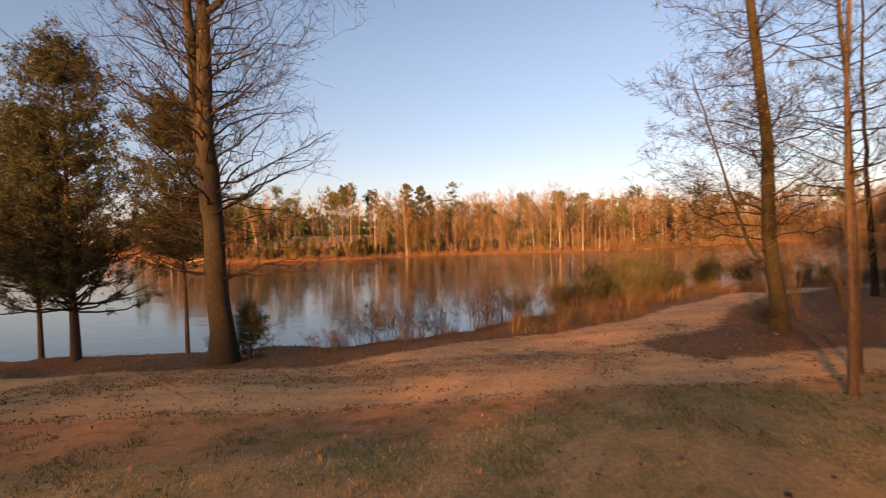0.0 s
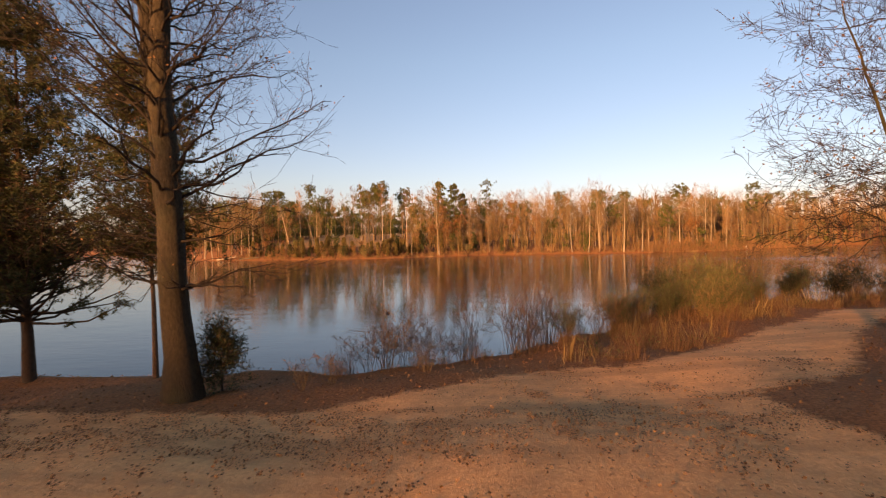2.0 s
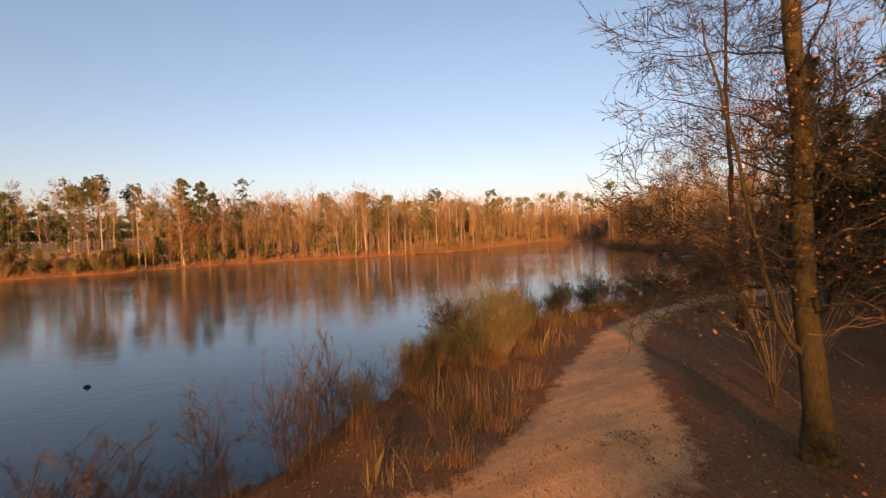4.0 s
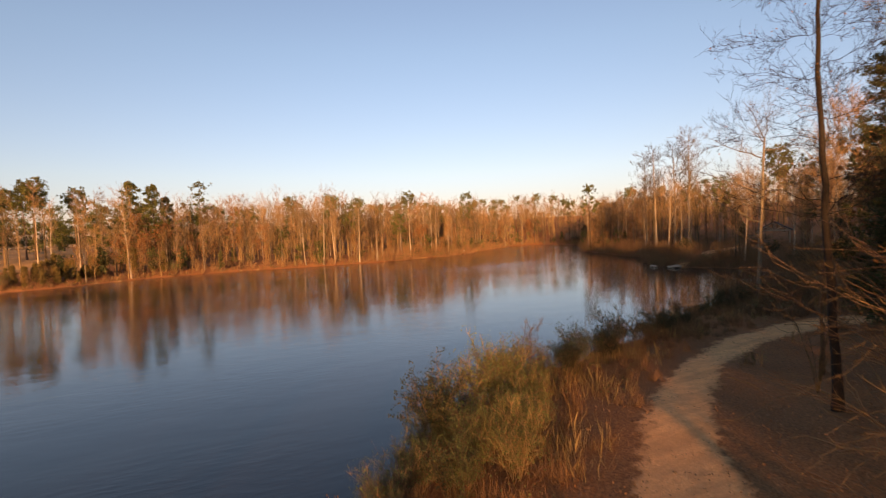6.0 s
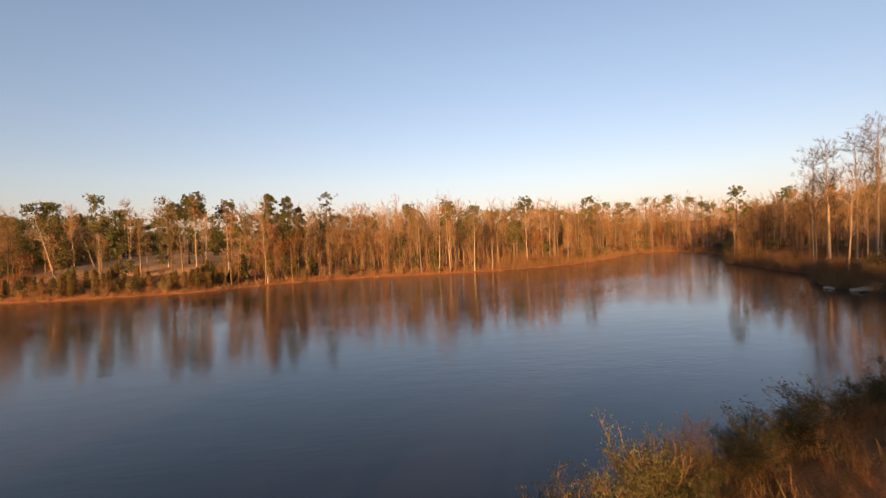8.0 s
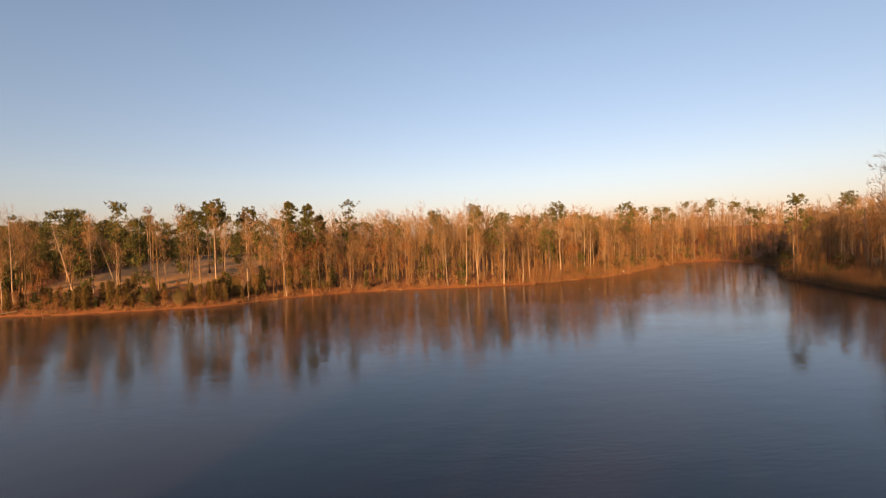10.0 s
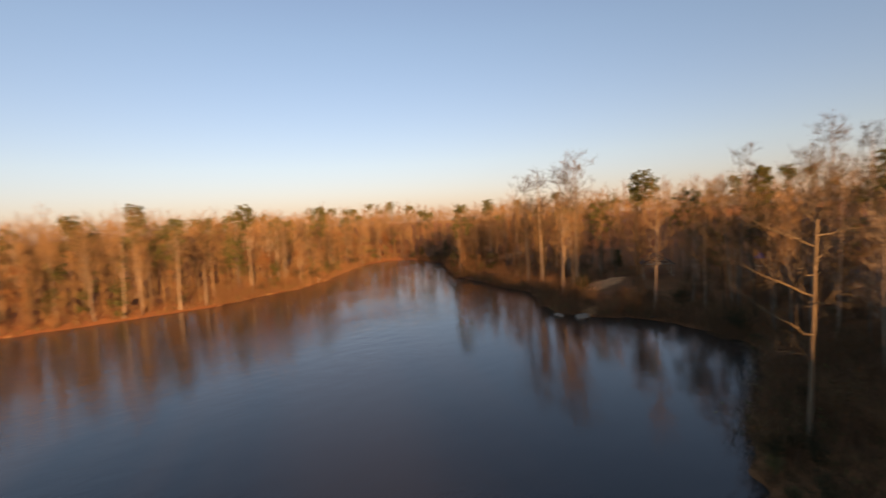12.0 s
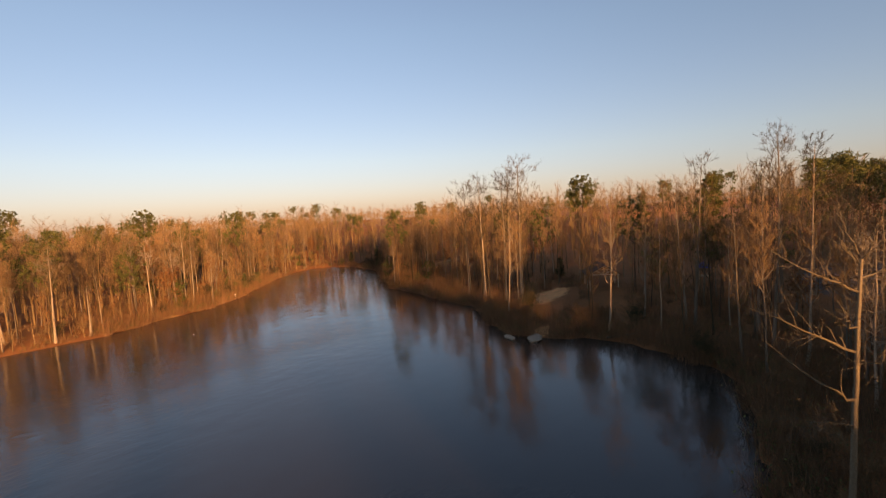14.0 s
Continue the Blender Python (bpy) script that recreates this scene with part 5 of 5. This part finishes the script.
def flat_rock(x, y, a, b_, h, turn):
    bm = bmesh.new()
    bmesh.ops.create_icosphere(bm, subdivisions=3, radius=1)
    for v in bm.verts:
        v.co = Vector((v.co.x * a, v.co.y * b_, max(v.co.z, -0.5) * h)) * (1 + 0.25 * noise.noise(v.co * 1.7))
    me = bpy.data.meshes.new("flat_rock")
    bm.to_mesh(me)
    bm.free()
    me.materials.append(ROCK)
    ob = new("flat_rock", me)
    ob.matrix_basis = pose(x, y, 0.1, 0, 0, turn)
    tagged(ob, "flat pale sandstone slab at the water line", "rock", "slabs at the point")


flat_rock(66.6, 72.6, 1.9, 0.9, 0.32, 20)
flat_rock(65.5, 75.8, 1.2, 0.5, 0.22, 60)
LEAFY[0].set(68.6, 74.8, 40, 0.36)
LEAFY[0].set(69.8, 75.6, 140, 0.3)


def shelter():
    """Open picnic shelter: posts, king-post trusses in the gables, a low pitched roof."""
    x, y = 94.2, 74.2
    ob = thing("picnic_shelter", pose(x, y, z_at(x, y), 0, 0, -60), "open timber picnic shelter with a gabled truss front", "shelter")
    w, l, h, top = 2.3, 3.2, 2.4, 3.9
    for px in (-w, w):
        for py in (-l, 0, l):
            b = Buf()
            box(b, (px - 0.09, py - 0.09, -0.4), (px + 0.09, py + 0.09, h))
            part("post", b.mesh("post", [TIMBER]), ob)
    for py in (-l, l):
        b = Buf()
        ends = [((-w - 0.3, h - 0.1), (0, top)), ((w + 0.3, h - 0.1), (0, top)), ((-w, h), (w, h)), ((0, h), (0, top - 0.05)), ((0, h), (-w * 0.55, h + (top - h) * 0.45)), ((0, h), (w * 0.55, h + (top - h) * 0.45))]
        for (x0, z0), (x1, z1) in ends:
            n = np.array([-(z1 - z0), x1 - x0]) / math.hypot(x1 - x0, z1 - z0) * 0.08
            v = [(x0 - n[0], yy, z0 - n[1]) for yy in (py - 0.07, py + 0.07)] + [(x1 - n[0], yy, z1 - n[1]) for yy in (py - 0.07, py + 0.07)]
            v += [(x0 + n[0], yy, z0 + n[1]) for yy in (py - 0.07, py + 0.07)] + [(x1 + n[0], yy, z1 + n[1]) for yy in (py - 0.07, py + 0.07)]
            b.add(v, [(0, 2, 3, 1), (4, 5, 7, 6), (0, 4, 6, 2), (1, 3, 7, 5), (0, 1, 5, 4), (2, 6, 7, 3)])
        part("truss", b.mesh("truss", [TIMBER]), ob, "pale timber king-post truss")
    for s in (-1, 1):
        b = Buf()
        v = [(s * (w + 0.5), yy, h - 0.12 + dz) for yy in (-l - 0.35, l + 0.35) for dz in (0, 0.12)] + [(0, yy, top + 0.02 + dz) for yy in (-l - 0.35, l + 0.35) for dz in (0, 0.12)]
        b.add(v, [(0, 2, 6, 4), (1, 5, 7, 3), (0, 1, 3, 2), (4, 6, 7, 5), (0, 4, 5, 1), (2, 3, 7, 6)])
        part("roof_slope", b.mesh("roof_slope", [SHINGLE]), ob)


shelter()


def car(x, y, turn, paint, label):
    """A parked estate car: shaped body, glasshouse, four wheels."""
    ob = thing("parked_car", pose(x, y, z_at(x, y), 0, 0, turn), label, "car", "cars parked on the gravel")
    side = [(-2.2, 0.35), (-2.25, 0.75), (-2.1, 0.95), (-1.0, 1.0), (1.9, 1.02), (2.2, 0.95), (2.25, 0.6), (2.2, 0.35)]
    roof = [(-1.05, 1.0), (-0.35, 1.48), (1.55, 1.5), (2.05, 1.02)]

    def slab(outline, half, inset, mat, name, label=""):
        b = Buf()
        n = len(outline)
        zs = np.array([p[1] for p in outline])
        w = half - inset * (zs - zs.min()) / max(np.ptp(zs), 1e-6)
        v = [(p[0], -ww, p[1]) for p, ww in zip(outline, w)] + [(p[0], ww, p[1]) for p, ww in zip(outline, w)]
        b.add(v, [(i, (i + 1) % n, n + (i + 1) % n, n + i) for i in range(n)])
        b.add(v, [tuple(range(n))[::-1], tuple(range(n, 2 * n))])
        part(name, b.mesh(name, [mat]), ob, label)

    slab(side, 0.9, 0.06, paint, "body")
    slab(roof, 0.84, 0.16, DARK_GLASS, "windows", "dark glass")
    slab([(-0.3, 1.49), (-0.25, 1.54), (1.5, 1.56), (1.56, 1.5)], 0.7, 0.05, paint, "roof")
    for wx in (-1.4, 1.4):
        for wy in (-0.82, 0.82):
            b = Buf()
            p = np.array([[(wx, wy - 0.11, 0.33), (wx, wy - 0.1, 0.33), (wx, wy + 0.1, 0.33), (wx, wy + 0.11, 0.33)]])
            tubes(b, p, np.array([[0.2, 0.33, 0.33, 0.2]]), 14)
            wheel = part("wheel", b.mesh("wheel", [RUBBER]), ob, "black tyre on a steel rim")
            hub = Buf()
            out = wy + math.copysign(0.112, wy)
            tubes(hub, np.array([[(wx, out - 0.01, 0.33), (wx, out, 0.33), (wx, out + 0.01, 0.33)]]), np.array([[0.19, 0.21, 0.04]]), 12)
            part("rim", hub.mesh("rim", [SILVER]), wheel)
    for wy in (-0.62, 0.62):
        b = Buf()
        box(b, (-2.27, wy - 0.17, 0.66), (-2.2, wy + 0.17, 0.8))
        part("headlight", b.mesh("headlight", [WHITE_PAINT]), ob, "pale headlight")


car(94.5, 41.8, 75, SILVER, "silver estate car parked under the trees")
car(97.0, 38.6, 75, CREAM_PAINT, "pale cream car parked under the trees")
car(97.5, 35.5, 75, SILVER, "silver car parked at the wood's edge")


def canopy(x, y):
    """A small blue slide roof on posts."""
    ob = thing("play_tower", pose(x, y, z_at(x, y), 0, 0, 20), "small play tower with a blue plastic roof", "play tower")
    for px in (-0.7, 0.7):
        for py in (-0.7, 0.7):
            b = Buf()
            box(b, (px - 0.06, py - 0.06, -0.3), (px + 0.06, py + 0.06, 2.6))
            part("post", b.mesh("post", [TIMBER]), ob)
    b = Buf()
    box(b, (-0.8, -0.8, 1.1), (0.8, 0.8, 1.2))
    part("deck", b.mesh("deck", [TIMBER]), ob)
    b = Buf()
    b.add([(-1.1, -1.1, 2.5), (1.1, -1.1, 2.5), (1.1, 1.1, 2.5), (-1.1, 1.1, 2.5), (0, 0, 3.4)], [(0, 1, 4), (1, 2, 4), (2, 3, 4), (3, 0, 4)])
    b.add([(-1.1, -1.1, 2.5), (1.1, -1.1, 2.5), (1.1, 1.1, 2.5), (-1.1, 1.1, 2.5)], [(3, 2, 1, 0)])
    part("roof", b.mesh("roof", [BLUE_PLASTIC]), ob, "blue plastic roof")


canopy(96.5, 58.5)
